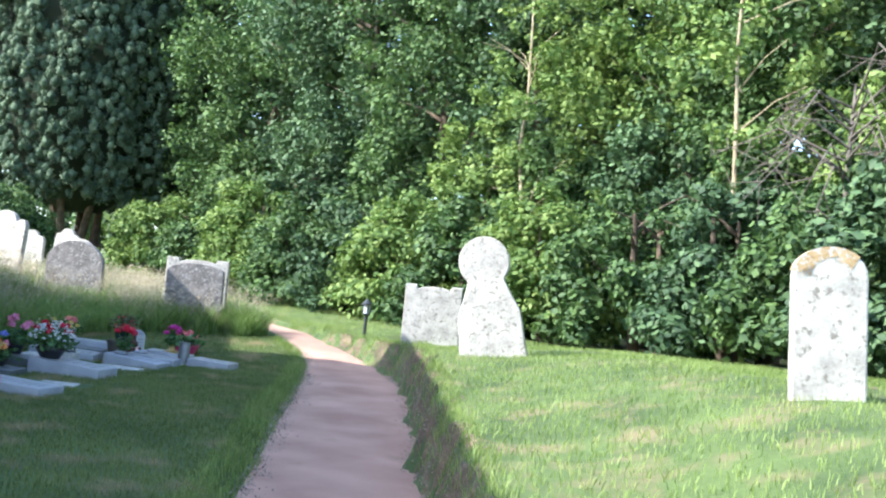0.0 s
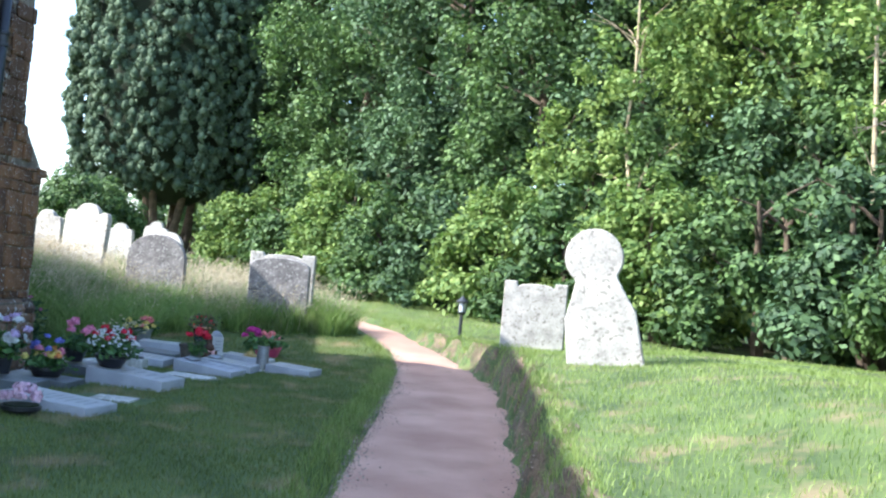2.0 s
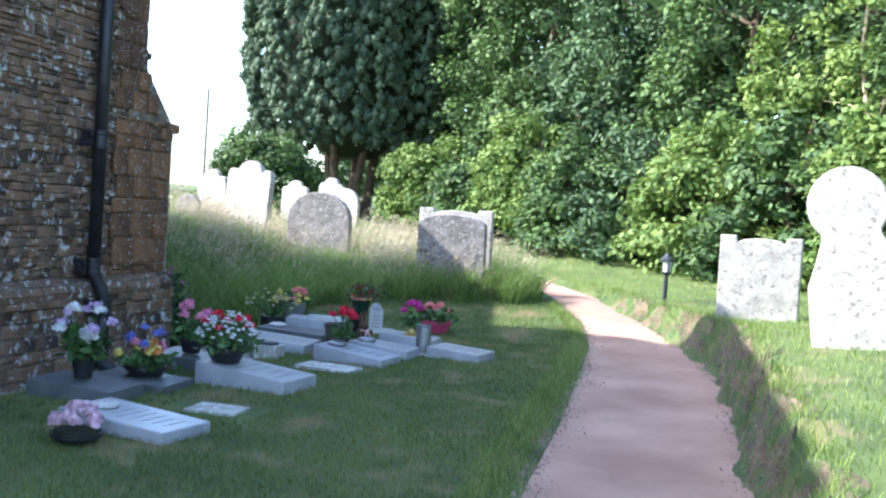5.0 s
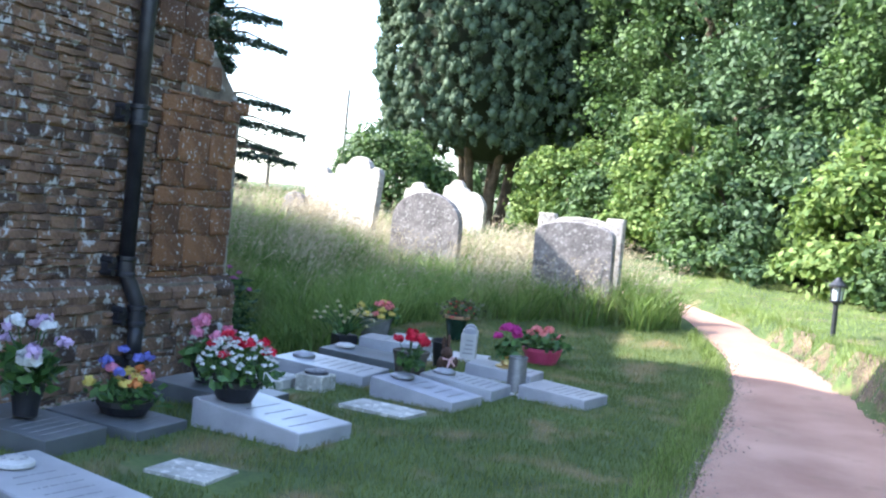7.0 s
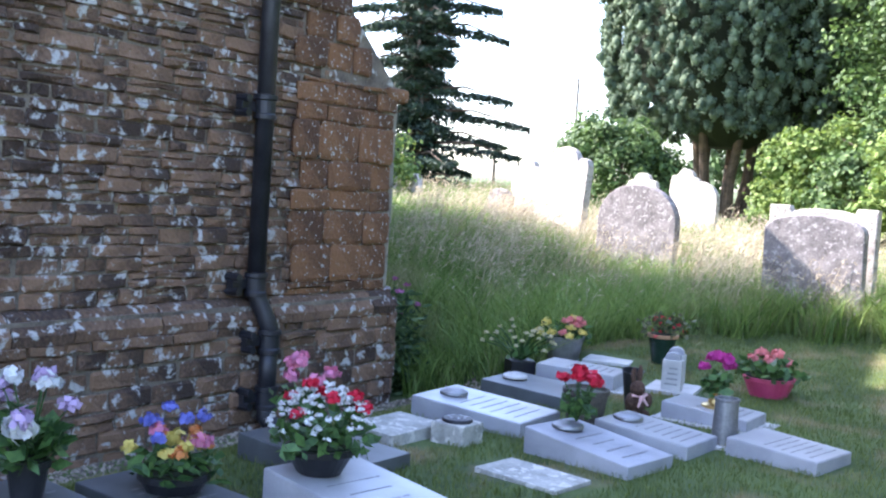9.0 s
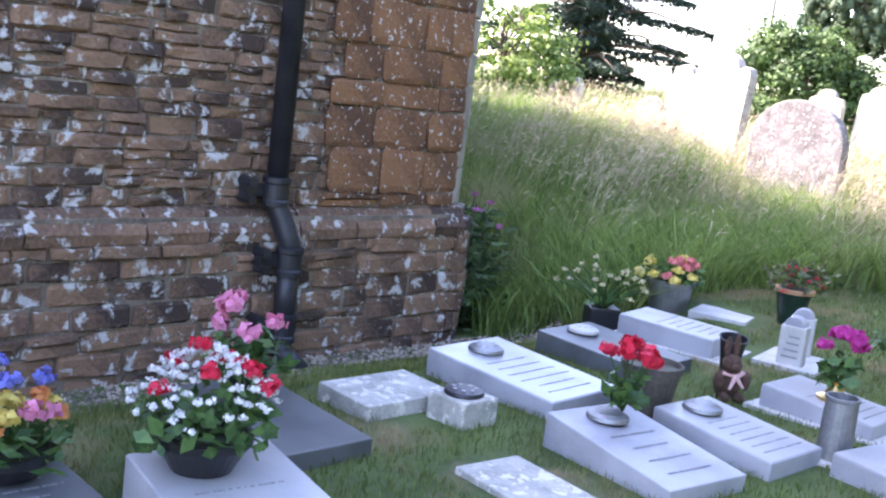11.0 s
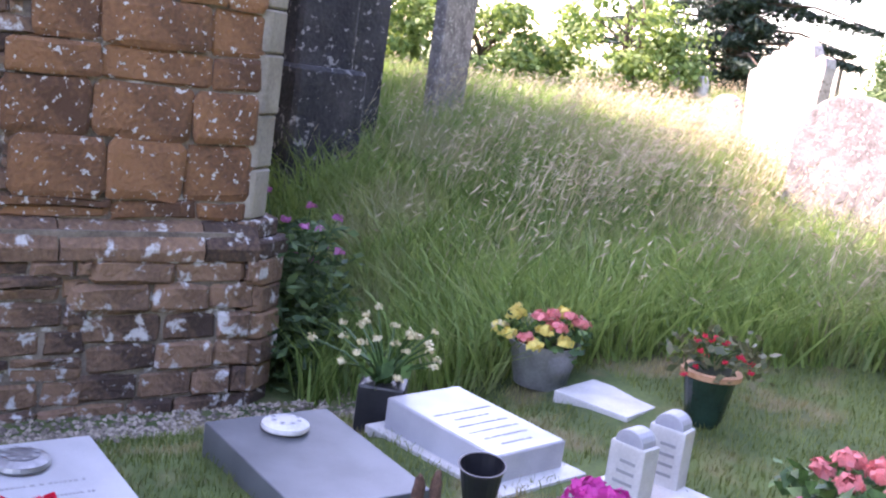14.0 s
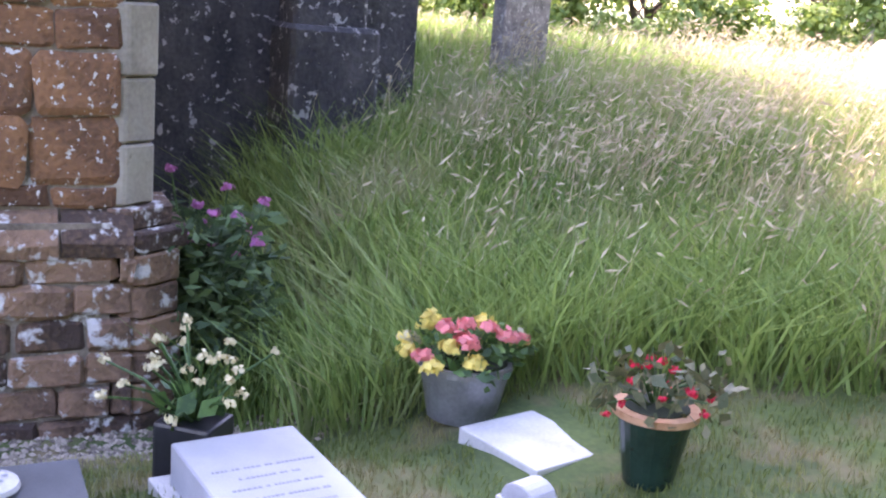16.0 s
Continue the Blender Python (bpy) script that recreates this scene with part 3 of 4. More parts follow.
# lamp bollard beside the path
LX, LY = -0.27, 12.6
lamp = empty("path_lamp", pose(LX, LY, H(LX, LY)) @ Matrix.Scale(0.82, 4), "small black lantern bollard beside the footpath", "lamp")
part("post", lathe([(0.035, -0.05), (0.035, 0.42), (0.06, 0.44), (0.085, 0.46), (0.085, 0.48)], 14), M_lampm, lamp)
part("glass", lathe([(0.065, 0.48), (0.08, 0.66)], 8), M_glass, lamp, "frosted lantern glass")
for k in range(4):
    bm = bmesh.new()
    a = k * math.tau / 4 + 0.4
    tube(bm, [(0.075 * math.cos(a), 0.075 * math.sin(a), 0.47), (0.09 * math.cos(a), 0.09 * math.sin(a), 0.67)], [0.01, 0.01], 5)
    part("bar", bm, M_lampm, lamp)
part("cap", lathe([(0.12, 0.66), (0.12, 0.685), (0.05, 0.75), (0.02, 0.79)], 14), M_lampm, lamp)

# posts against the sky
for x, y, h in ((-21.6, 42.0, 4.6), (-20.7, 34.4, 1.6)):
    bm = lathe([(0.07, -0.3), (0.06, h), (0.03, h + 0.02)], 8)
    p = tagged(part("pole", bm, M_wood), "thin weathered pole standing beyond the churchyard", "pole")
    p.location = (x, y, H(x, y))


# ---- flowers and pots ----
def blooms(parent, spots, size, material, name="bloom", n=26):
    """Ruffled flower heads: petals set round each spot."""
    n = int(n * 1.8)
    for p in spots:
        d = NR.normal(size=(n, 3))
        d[:, 2] = np.abs(d[:, 2]) * 0.8 - 0.15
        d /= np.linalg.norm(d, axis=1)[:, None]
        rad = size * NR.uniform(0.25, 1.0, n)[:, None]
        P = np.array(p) + d * rad * 0.75
        s = np.cross(d, NR.normal(size=(n, 3)))
        s /= np.linalg.norm(s, axis=1)[:, None]
        u = np.cross(d, s) + 0.5 * d
        quads(name, P, u * size * 0.27, s * size * 0.28, material, parent)


def greens(parent, c, r, h, n, size, material=M_plant):
    P = np.clip(NR.normal(size=(n, 3)), -1.6, 1.6) * (r * 0.5, r * 0.5, h * 0.3) + np.array(c)
    U, V = axes_for(n, size, -0.2)
    quads("foliage", P, U, V, material, parent)


def stalks(parent, base, tips, r=0.004):
    for t in tips:
        bm = bmesh.new()
        mid = (Vector(base) * 0.45 + Vector(t) * 0.55) + Vector((0, 0, 0.03))
        tube(bm, [base, mid, t], [r * 1.3, r, r * 0.8], 5)
        part("stem", bm, M_plant, parent)


def scatter_top(r, z0, z1, n):
    out = []
    for k in range(n):
        a, q = R.uniform(0, math.tau), r * math.sqrt(R.random())
        out.append((q * math.cos(a), q * math.sin(a), z0 + (z1 - z0) * (1 - (q / r) ** 2) + R.uniform(-0.01, 0.02)))
    return out


def pot(parent, r0, r1, h, material, name="pot", rim=0.008, rim_mat=None):
    bm = lathe([(r0, 0.0), (r0 * 1.01, 0.005), (r1, h - 0.03), (r1 + rim, h - 0.028), (r1 + rim, h), (r1 - 0.008, h), (r1 - 0.012, h - 0.03), (0.01, h - 0.035)], 26)
    p = part(name, bm, material, parent, smooth=False)
    part('soil', lathe([(r1 - 0.012, h - 0.03), (r1 - 0.012, h + 0.009), (0.01, h + 0.02)], 20), M_core, parent, 'dark potting soil')
    if rim_mat:
        part("rim", lathe([(r1 + 0.004, h - 0.025), (r1 + 0.02, h - 0.02), (r1 + 0.022, h + 0.004), (r1 - 0.002, h + 0.005)], 26), rim_mat, parent)
    return p


def arrangement(name, x, y, z, label, category="flowers"):
    return empty(name, pose(x, y, z, 0, 0, R.uniform(0, 360)), label, category)


Z = H
# gypsophila bouquet with red carnations on the wedge tablet
a = arrangement("bouquet", -3.36, 5.53, Z(-3.36, 5.53) + 0.15, "round bouquet of small white flowers and red carnations")
pot(a, 0.10, 0.15, 0.12, M_black)
greens(a, (0, 0, 0.17), 0.24, 0.16, 260, 0.035)
blooms(a, scatter_top(0.25, 0.20, 0.38, 95), 0.026, P_white, n=9)
blooms(a, scatter_top(0.19, 0.27, 0.40, 9), 0.05, P_red)
# pink geraniums behind
a = arrangement("geranium_pot", -3.93, 6.08, Z(-3.93, 6.08) + 0.12, "pot of pink geraniums with round leaves")
pot(a, 0.07, 0.10, 0.13, M_black)
greens(a, (0, 0, 0.19), 0.17, 0.14, 140, 0.045)
blooms(a, scatter_top(0.16, 0.28, 0.42, 7), 0.065, P_pink)
# basket of mixed silk flowers
a = arrangement("flower_basket", -3.79, 5.08, Z(-3.79, 5.08) + 0.08, "low basket of yellow, pink and blue silk flowers")
pot(a, 0.12, 0.15, 0.08, M_black)
greens(a, (0, 0, 0.12), 0.22, 0.10, 160, 0.035)
blooms(a, scatter_top(0.21, 0.14, 0.22, 9), 0.055, P_yel)
blooms(a, scatter_top(0.18, 0.15, 0.25, 4), 0.06, P_pink)
blooms(a, scatter_top(0.16, 0.24, 0.36, 7), 0.05, P_blue)
blooms(a, scatter_top(0.2, 0.15, 0.25, 4), 0.05, P_orange)
# lilies in a tall vase
a = arrangement("lily_vase", -3.92, 4.45, Z(-3.92, 4.45) + 0.13, "tall vase of lilac lilies and white chrysanthemums")
pot(a, 0.06, 0.08, 0.16, M_black)
greens(a, (0, 0, 0.24), 0.14, 0.22, 150, 0.05)
tips = scatter_top(0.2, 0.34, 0.50, 10)
stalks(a, (0, 0, 0.12), tips)
blooms(a, tips[:7], 0.065, P_lil, n=16)
blooms(a, tips[7:], 0.07, P_white)
blooms(a, [(0.12, -0.08, 0.3)], 0.09, P_white, n=40)
# pale pink posy on the grass
a = arrangement("posy", -3.19, 3.24, Z(-3.19, 3.24), "low posy of pale pink flowers in a dark bowl")
pot(a, 0.10, 0.14, 0.07, M_black)
blooms(a, scatter_top(0.16, 0.10, 0.19, 16), 0.06, petal("pale_pink_petal", (0.80, 0.55, 0.62)))
# red flowers in silver vase
a = arrangement("red_bouquet", -3.06, 7.40, Z(-3.06, 7.40) + 0.16, "bright red carnations in a sunken vase")
greens(a, (0, 0, 0.10), 0.10, 0.14, 60, 0.04)
tips = scatter_top(0.11, 0.20, 0.31, 9)
stalks(a, (0, 0, 0.0), tips)
blooms(a, tips, 0.062, P_red, n=34)
# old stoneware pot with water
a = arrangement("old_pot", -3.27, 7.92, Z(-3.27, 7.92), "empty mossy brown plant pot holding green rainwater", "pot")
part('pot', lathe([(0.10, 0), (0.138, 0.235), (0.146, 0.238), (0.148, 0.268), (0.134, 0.27), (0.128, 0.235), (0.01, 0.23)], 30), M_moss, a)
part("water", lathe([(0.128, 0.242), (0.1285, 0.246), (0.01, 0.2461)], 24), M_water, a)
# plush toy rabbit beside the tablet
bm = bmesh.new()
for c, r, s in (((0, 0, 0.10), 0.085, (1, 0.9, 1.15)), ((0.02, 0, 0.225), 0.06, (1, 1, 1)), ((0.06, 0.05, 0.03), 0.04, (1.5, 0.8, 0.8)), ((0.06, -0.05, 0.03), 0.04, (1.5, 0.8, 0.8)), ((0.05, 0.09, 0.13), 0.033, (0.9, 0.9, 1.7)), ((0.05, -0.09, 0.13), 0.033, (0.9, 0.9, 1.7)), ((0.0, 0.028, 0.33), 0.024, (0.8, 0.9, 3.0)), ((0.0, -0.03, 0.32), 0.024, (0.8, 0.9, 2.8)), ((0.075, 0, 0.215), 0.028, (1, 1, 0.9))):
    bmesh.ops.create_icosphere(bm, subdivisions=3, radius=r, matrix=Matrix.LocRotScale(c, None, s))
for vv in bm.verts:
    vv.co += 0.006 * Vector(noise.noise_vector(vv.co * 60))
toy = tagged(part("toy_rabbit", bm, M_fur, smooth=True), "brown plush toy rabbit sitting on the grass", "toy")
toy.matrix_world = pose(-3.24, 8.60, Z(-3.24, 8.60), 0, 0, -30) @ Matrix.Scale(0.86, 4)
bm = bmesh.new()
tube(bm, [(0.05, -0.07, 0.175), (0.085, 0, 0.165), (0.05, 0.07, 0.175), (-0.05, 0.03, 0.18)], [0.014] * 4, 6)
tube(bm, [(0.085, 0, 0.165), (0.10, -0.04, 0.09)], [0.016, 0.008], 6)
tube(bm, [(0.085, 0, 0.165), (0.10, 0.05, 0.10)], [0.016, 0.008], 6)
rib = tagged(part("ribbon", bm, M_ribbon), "pink ribbon tied round the toy rabbit", "ribbon")
rib.matrix_world = toy.matrix_world.copy()
# black cone vase
a = arrangement("cone_vase", -3.45, 8.98, Z(-3.45, 8.98), "empty black plastic cone vase leaning in the grass", "vase")
a.rotation_euler = (radians(8), radians(6), 0)
bm = lathe([(0.03, -0.04), (0.075, 0.24), (0.082, 0.25), (0.075, 0.25), (0.065, 0.2), (0.03, 0.05)], 20)
part("cone", bm, M_black, a)
# white boxes with arched dark tops
for bx, by, tn in ((-3.40, 9.62, 12), (-3.50, 9.92, 20)):
    a = empty("memorial_vase", pose(bx, by, Z(bx, by) + 0.02, 0, 0, tn), "white upright memorial vase with a grey arched lid", "vase", "white vases")
    part("body", boxed(-0.075, -0.05, 0.0, 0.075, 0.05, 0.24, 0.008), M_white, a)
    bm = extruded([(-0.06, 0.235), (0.06, 0.235)] + [(0.06 * math.cos(q), 0.245 + 0.05 * math.sin(q)) for q in np.linspace(0, math.pi, 10)], 0.09, 0.004)
    part("arched_lid", bm, M_gran, a, "grey arched lid")
    for k in range(4):
        part("line", boxed(-0.05 + 0.01 * k, -0.053, 0.05 + 0.04 * k, 0.045, -0.051, 0.062 + 0.04 * k), M_ink, a)
# green glazed pot with fuchsia
a = arrangement("fuchsia_pot", -3.90, 10.57, Z(-3.90, 10.57), "dark green glazed pot with a terracotta rim and fuchsia")
pot(a, 0.08, 0.118, 0.25, M_green, rim_mat=M_terra)
greens(a, (0, 0, 0.33), 0.26, 0.18, 170, 0.03, mat("dull_leaf", (0.06, 0.08, 0.03), (0.16, 0.15, 0.07), 20, 0.6, 0, island=0.5, leaf=0.2))
tips = scatter_top(0.2, 0.29, 0.44, 16)
stalks(a, (0, 0, 0.23), tips, 0.004)
blooms(a, [(t[0], t[1], t[2] - 0.04) for t in tips], 0.026, P_red, n=9)
# zinc bucket of begonias
a = arrangement("begonia_bucket", -4.68, 10.26, Z(-4.68, 10.26), "zinc bucket planted with yellow and pink begonias")
pot(a, 0.13, 0.17, 0.22, M_zinc)
greens(a, (0, 0, 0.26), 0.24, 0.14, 240, 0.03)
sp = scatter_top(0.25, 0.23, 0.38, 20)
blooms(a, sp[:9], 0.06, P_yel)
blooms(a, sp[9:12], 0.06, P_cream)
blooms(a, sp[12:], 0.055, P_coral)
# lily pot at the corner
a = arrangement("bud_pot", -4.52, 9.24, Z(-4.52, 9.24), "square black pot with arching cream flower buds")
part("pot", boxed(-0.10, -0.09, 0, 0.10, 0.09, 0.22, 0.012), M_black, a)
tips = []
for k in range(24):
    an, q = R.uniform(0, math.tau), R.uniform(0.08, 0.36)
    tips.append((q * math.cos(an), q * math.sin(an), 0.52 - 0.6 * q + R.uniform(-0.03, 0.06)))
stalks(a, (0, 0, 0.2), tips, 0.005)
blooms(a, tips, 0.032, P_cream, n=10)
greens(a, (0, 0, 0.27), 0.12, 0.14, 26, 0.045)
# magenta flowers in the brass vase
a = arrangement("magenta_bouquet", -2.76, 8.80, Z(-2.76, 8.80) + 0.10, "magenta chrysanthemums in a brass vase")
part("vase", lathe([(0.085, 0), (0.09, 0.02), (0.05, 0.035), (0.03, 0.08), (0.045, 0.10)], 18), M_brass, a)
greens(a, (0, 0, 0.16), 0.10, 0.14, 60, 0.045)
blooms(a, scatter_top(0.10, 0.25, 0.34, 8), 0.065, P_mag, n=34)
# tall zinc vase
a = arrangement("tall_vase", -2.47, 8.20, Z(-2.47, 8.2), "tall grey metal vase standing on the grass", "vase")
part('vase', lathe([(0.078, 0), (0.07, 0.27), (0.076, 0.28), (0.076, 0.29), (0.066, 0.29), (0.064, 0.2), (0.01, 0.19)], 24), M_zinc, a)
part("foot_slab", boxed(-0.13, -0.12, -0.03, 0.13, 0.12, 0.012, 0.004), M_white, a)
# pink bowl
a = arrangement("pink_bowl", -2.83, 10.15, Z(-2.83, 10.15), "pink plastic bowl planted with coral flowers")
pot(a, 0.14, 0.19, 0.15, M_pinkpot)
greens(a, (0, 0, 0.22), 0.26, 0.16, 170, 0.045, M_plant)
blooms(a, scatter_top(0.14, 0.25, 0.34, 7), 0.065, P_coral, n=30)


# worn earth along the foot of the bank
ey = np.arange(-6, 13, 0.08)
eu = np.linspace(-0.03, 0.22, 8)
EX = path_mid(ey)[:, None] + path_half(ey)[:, None] + eu[None] * (1 + 0.35 * np.sin(ey * 3.1) + 0.25 * np.sin(ey * 7.7))[:, None]
EY = ey[:, None] + 0 * EX
EZ = height(EX, EY) + 0.006 + 0.02 * np.abs(np.sin(EX * 31 + EY * 17)) * np.sin(np.pi * (eu - eu[0]) / 0.25)[None]
kk = np.arange(EX.size).reshape(EX.shape)
em = bpy.data.meshes.new("bank_edge")
em.from_pydata(np.stack([EX, EY, EZ], -1).reshape(-1, 3).tolist(), [], np.stack([kk[:-1, :-1], kk[:-1, 1:], kk[1:, 1:], kk[1:, :-1]], -1).reshape(-1, 4).tolist())
em.materials.append(M_edge)
tagged(new("bank_edge", em), "worn crumbling earth edge beside the path", "bank", kind="structure")


# ---- trees and hedges ----
def crown(parent, clumps, leaves, size, material, squash=0.7, name="crown", up=0.45):
    """Leaves gathered round clump centres, facing outwards and up, with sparse ones between."""
    C = np.array([c[:3] for c in clumps])
    S = np.array([c[3] for c in clumps])
    k = NR.choice(len(C), leaves, p=S ** 2 / (S ** 2).sum())
    d = NR.normal(size=(leaves, 3))
    d /= np.linalg.norm(d, axis=1)[:, None]
    rad = S[k] * np.where(NR.random(leaves) < 0.75, NR.uniform(0.3, 1.0, leaves) ** 0.6, NR.uniform(0.8, 1.7, leaves))
    P = C[k] + d * rad[:, None] * (1, 1, squash)
    f = 0.7 * d + (0, 0, up) + 0.42 * NR.normal(size=(leaves, 3))
    f /= np.linalg.norm(f, axis=1)[:, None]
    U = np.cross(f, NR.normal(size=(leaves, 3)))
    U /= np.linalg.norm(U, axis=1)[:, None]
    s = size * NR.uniform(0.55, 1.3, leaves)[:, None]
    return quads(name, P, U * s, np.cross(f, U) * s * 0.62, material, parent)


def trunk(parent, base, top, r, limbs=5, material=M_bark, spread=1.5):
    bm = bmesh.new()
    b, t = Vector(base), Vector(top)
    pts = [b.lerp(t, q) + Vector((R.uniform(-1, 1), R.uniform(-1, 1), 0)) * 0.05 * (t - b).length * q * (1 - q) * 2 for q in (i / 6 for i in range(7))]
    tube(bm, pts, [r * (1.25 - 0.9 * q) for q in (i / 6 for i in range(7))], 9)
    for k in range(limbs):
        q = R.uniform(0.3, 0.9)
        s = b.lerp(t, q)
        an = R.uniform(0, math.tau)
        e = s + Vector((math.cos(an), math.sin(an), R.uniform(0.3, 0.9))) * spread * R.uniform(0.6, 1.2)
        tube(bm, [s, s.lerp(e, 0.5) + Vector((0, 0, 0.1)), e], [r * 0.4, r * 0.25, r * 0.08], 6)
    return part("trunk", bm, material, parent)


def bush(x, y, rx, ry, h, leaves, size, material, label, n=26, core=True, name="shrub", stems=3):
    z = H(x, y)
    t = empty(name, pose(x, y, z), label, "tree" if name == "tree" else "shrub", "hedge row" if name == "shrub" else "trees")
    clumps = []
    for k in range(n * 4):
        an, el = R.uniform(0, math.tau), R.uniform(0.0, 1.0)
        q = math.sqrt(1 - (el * 0.9) ** 2)
        clumps.append((rx * q * math.cos(an) * R.uniform(0.7, 1.05), ry * q * math.sin(an) * R.uniform(0.7, 1.05), h * (0.06 + 0.86 * el * R.uniform(0.8, 1.1)), R.uniform(0.15, 0.36) * min(rx, h) * 0.62))
    crown(t, clumps, leaves, size, material)
    for k in range(stems):
        trunk(t, (R.uniform(-0.3, 0.3) * rx, R.uniform(-0.3, 0.3) * ry, -0.1), (R.uniform(-0.5, 0.5) * rx, R.uniform(-0.5, 0.5) * ry, h * 0.8), 0.05 + 0.012 * h, 4, spread=rx * 0.5)
    return t


# hedge row along the right of the path, dense from the ground
hedge_line = [(-7.2, 27.5, 2.6), (-5.2, 25.2, 2.6), (-3.6, 23.0, 2.6), (-2.2, 21.2, 2.5), (-0.9, 19.8, 2.6), (0.5, 18.0, 2.7), (1.9, 16.2, 2.7), (3.3, 14.4, 2.7), (4.6, 12.4, 2.7), (5.7, 10.2, 2.8), (6.3, 8.0, 2.8), (6.5, 5.7, 2.8), (6.9, 3.4, 2.8), (7.5, 1.0, 2.8)]
for i, (x, y, h) in enumerate(hedge_line):
    bush(x, y, 1.7, 1.7, h + R.uniform(-0.3, 0.5), 15000, 0.07, (M_leafB, M_leafA, M_leafB, M_leafA, M_leafC)[i % 5] if i < 9 else (M_leafA, M_leafC)[i % 2], "dense broad-leaved hedge shrub in full summer leaf", 30, stems=2)


def tree(x, y, h, r, low, leaves, size, material, label, n=40, bark=M_bark, tr=0.14):
    z = H(x, y)
    t = empty("tree", pose(x, y, z), label, "tree", "trees behind the hedge")
    trunk(t, (0, 0, -0.2), (R.uniform(-0.5, 0.5), R.uniform(-0.5, 0.5), h * 0.9), tr, 12, bark, r * 0.8)
    clumps = []
    for k in range(n * 4):
        el = R.uniform(0, 1)
        an = R.uniform(0, math.tau)
        q = r * math.sqrt(max(0.05, 1 - (2 * el - 0.9) ** 2 * 0.8)) * R.uniform(0.45, 1.05)
        clumps.append((q * math.cos(an), q * math.sin(an), low + (h - low) * el, R.uniform(0.08, 0.2) * r))
    crown(t, clumps, leaves, size, material, 0.8)
    return t


for i, (x, y, h, r, low, m) in enumerate(((-7.0, 31.5, 12, 3.4, 2.0, M_leafA), (-4.2, 28.0, 12, 3.2, 1.8, M_leafA), (-1.5, 25.0, 12, 3.2, 2.4, M_leafC), (1.2, 22.5, 11, 3.0, 2.6, M_leafA), (3.6, 20.0, 11, 2.8, 3.2, M_leafC), (5.6, 17.4, 10, 2.6, 3.4, M_leafB), (7.6, 14.6, 10, 2.8, 3.2, M_leafA), (9.6, 11.6, 10, 2.8, 2.8, M_leafC), (11.4, 8.2, 10, 2.8, 2.4, M_leafC), (12.6, 4.4, 10, 2.8, 2.4, M_leafA))):
    tree(x, y, h, r, low, 26000, 0.075, m, "tall broad-leaved tree in full leaf behind the hedge", 60)
# understorey filling the space between hedge and trees
for i, (x, y, h, _) in enumerate([(-4.6, 26.6, 5.0, 0), (-2.4, 23.6, 5.0, 0), (-0.2, 21.4, 4.6, 0), (1.8, 19.0, 4.8, 0), (3.6, 17.0, 4.6, 0), (5.3, 14.6, 4.8, 0), (6.8, 12.2, 4.6, 0), (7.8, 9.6, 4.8, 0), (8.4, 7.0, 4.6, 0), (9.0, 4.4, 4.8, 0), (9.6, 1.8, 4.6, 0)]):
    bush(x, y, 1.7, 1.6, h, 15000, 0.07, (M_leafA, M_leafC, M_leafA, M_leafB)[i % 4], "tall leafy shrub filling the gap behind the hedge", 34, stems=1)
# slim pale-barked trees
for x, y in ((2.9, 16.6), (5.9, 11.4)):
    tree(x, y, 9, 1.6, 3.2, 6000, 0.065, M_leafB, "slim pale-barked young tree with sparse yellow-green leaves", 20, M_palebark, 0.045)
# second row of woodland
for i in range(14):
    q = i / 13
    x, y = -13 + 34 * q, 41 - 32 * q
    tree(x, y, 13, 4.6, 0.8, 10000, 0.2, (M_leafC, M_leafA)[i % 2], "woodland tree in deep shade behind the others", 36)

# large yew
yew = empty("yew_tree", pose(-11.0, 31.0, H(-11.0, 31.0)), "huge dark columnar yew with several trunks", "tree")
for k in range(7):
    an = k * math.tau / 7
    trunk(yew, (0.5 * math.cos(an), 0.5 * math.sin(an), -0.2), (1.6 * math.cos(an), 1.6 * math.sin(an), 7), 0.13, 2, M_bark, 1.0)
rolls = bmesh.new()
bmesh.ops.create_icosphere(rolls, subdivisions=2, radius=1.0)
unit = np.array([v.co[:] for v in rolls.verts])
tri = np.array([[v.index for v in f.verts] for f in rolls.faces])
rolls.free()
RV, RF, FP = [], [], []
for k in range(4600):
    el = (k + 0.5) / 4600
    an = k * 2.39996 + R.uniform(-0.2, 0.2)
    rr = float(np.interp(el, [0, 0.06, 0.3, 0.6, 0.85, 1], [2.7, 3.25, 3.6, 3.4, 2.3, 0.5])) * R.uniform(0.93, 1.02) + 0.16 * math.sin(13 * an + 3 * math.sin(7 * el)) + 0.1 * math.sin(31 * el + 4 * an)
    c = np.array((rr * math.cos(an), rr * math.sin(an), 2.2 + 12.3 * el + R.uniform(-0.15, 0.15)))
    sz = R.uniform(0.07, 0.135)
    bump = 1 + 0.22 * np.sin(unit[:, :1] * R.uniform(4, 7) + R.uniform(0, 6)) * np.cos(unit[:, 2:] * R.uniform(4, 7) + R.uniform(0, 6))
    pts = c + unit * bump * sz * np.array((1.0, 1.0, 1.3))
    RF.append(tri + 42 * k)
    RV.append(pts)
    FP.append(c + unit[NR.integers(0, 42, 34)] * sz * NR.uniform(0.9, 1.6, (34, 1)) * (1.0, 1.0, 1.3))
me = bpy.data.meshes.new("crown")
me.from_pydata(np.concatenate(RV).tolist(), [], np.concatenate(RF).tolist())
me.polygons.foreach_set("use_smooth", [True] * len(me.polygons))
me.materials.append(M_yew)
o = new("crown", me)
o.parent = yew
P = np.concatenate(FP)
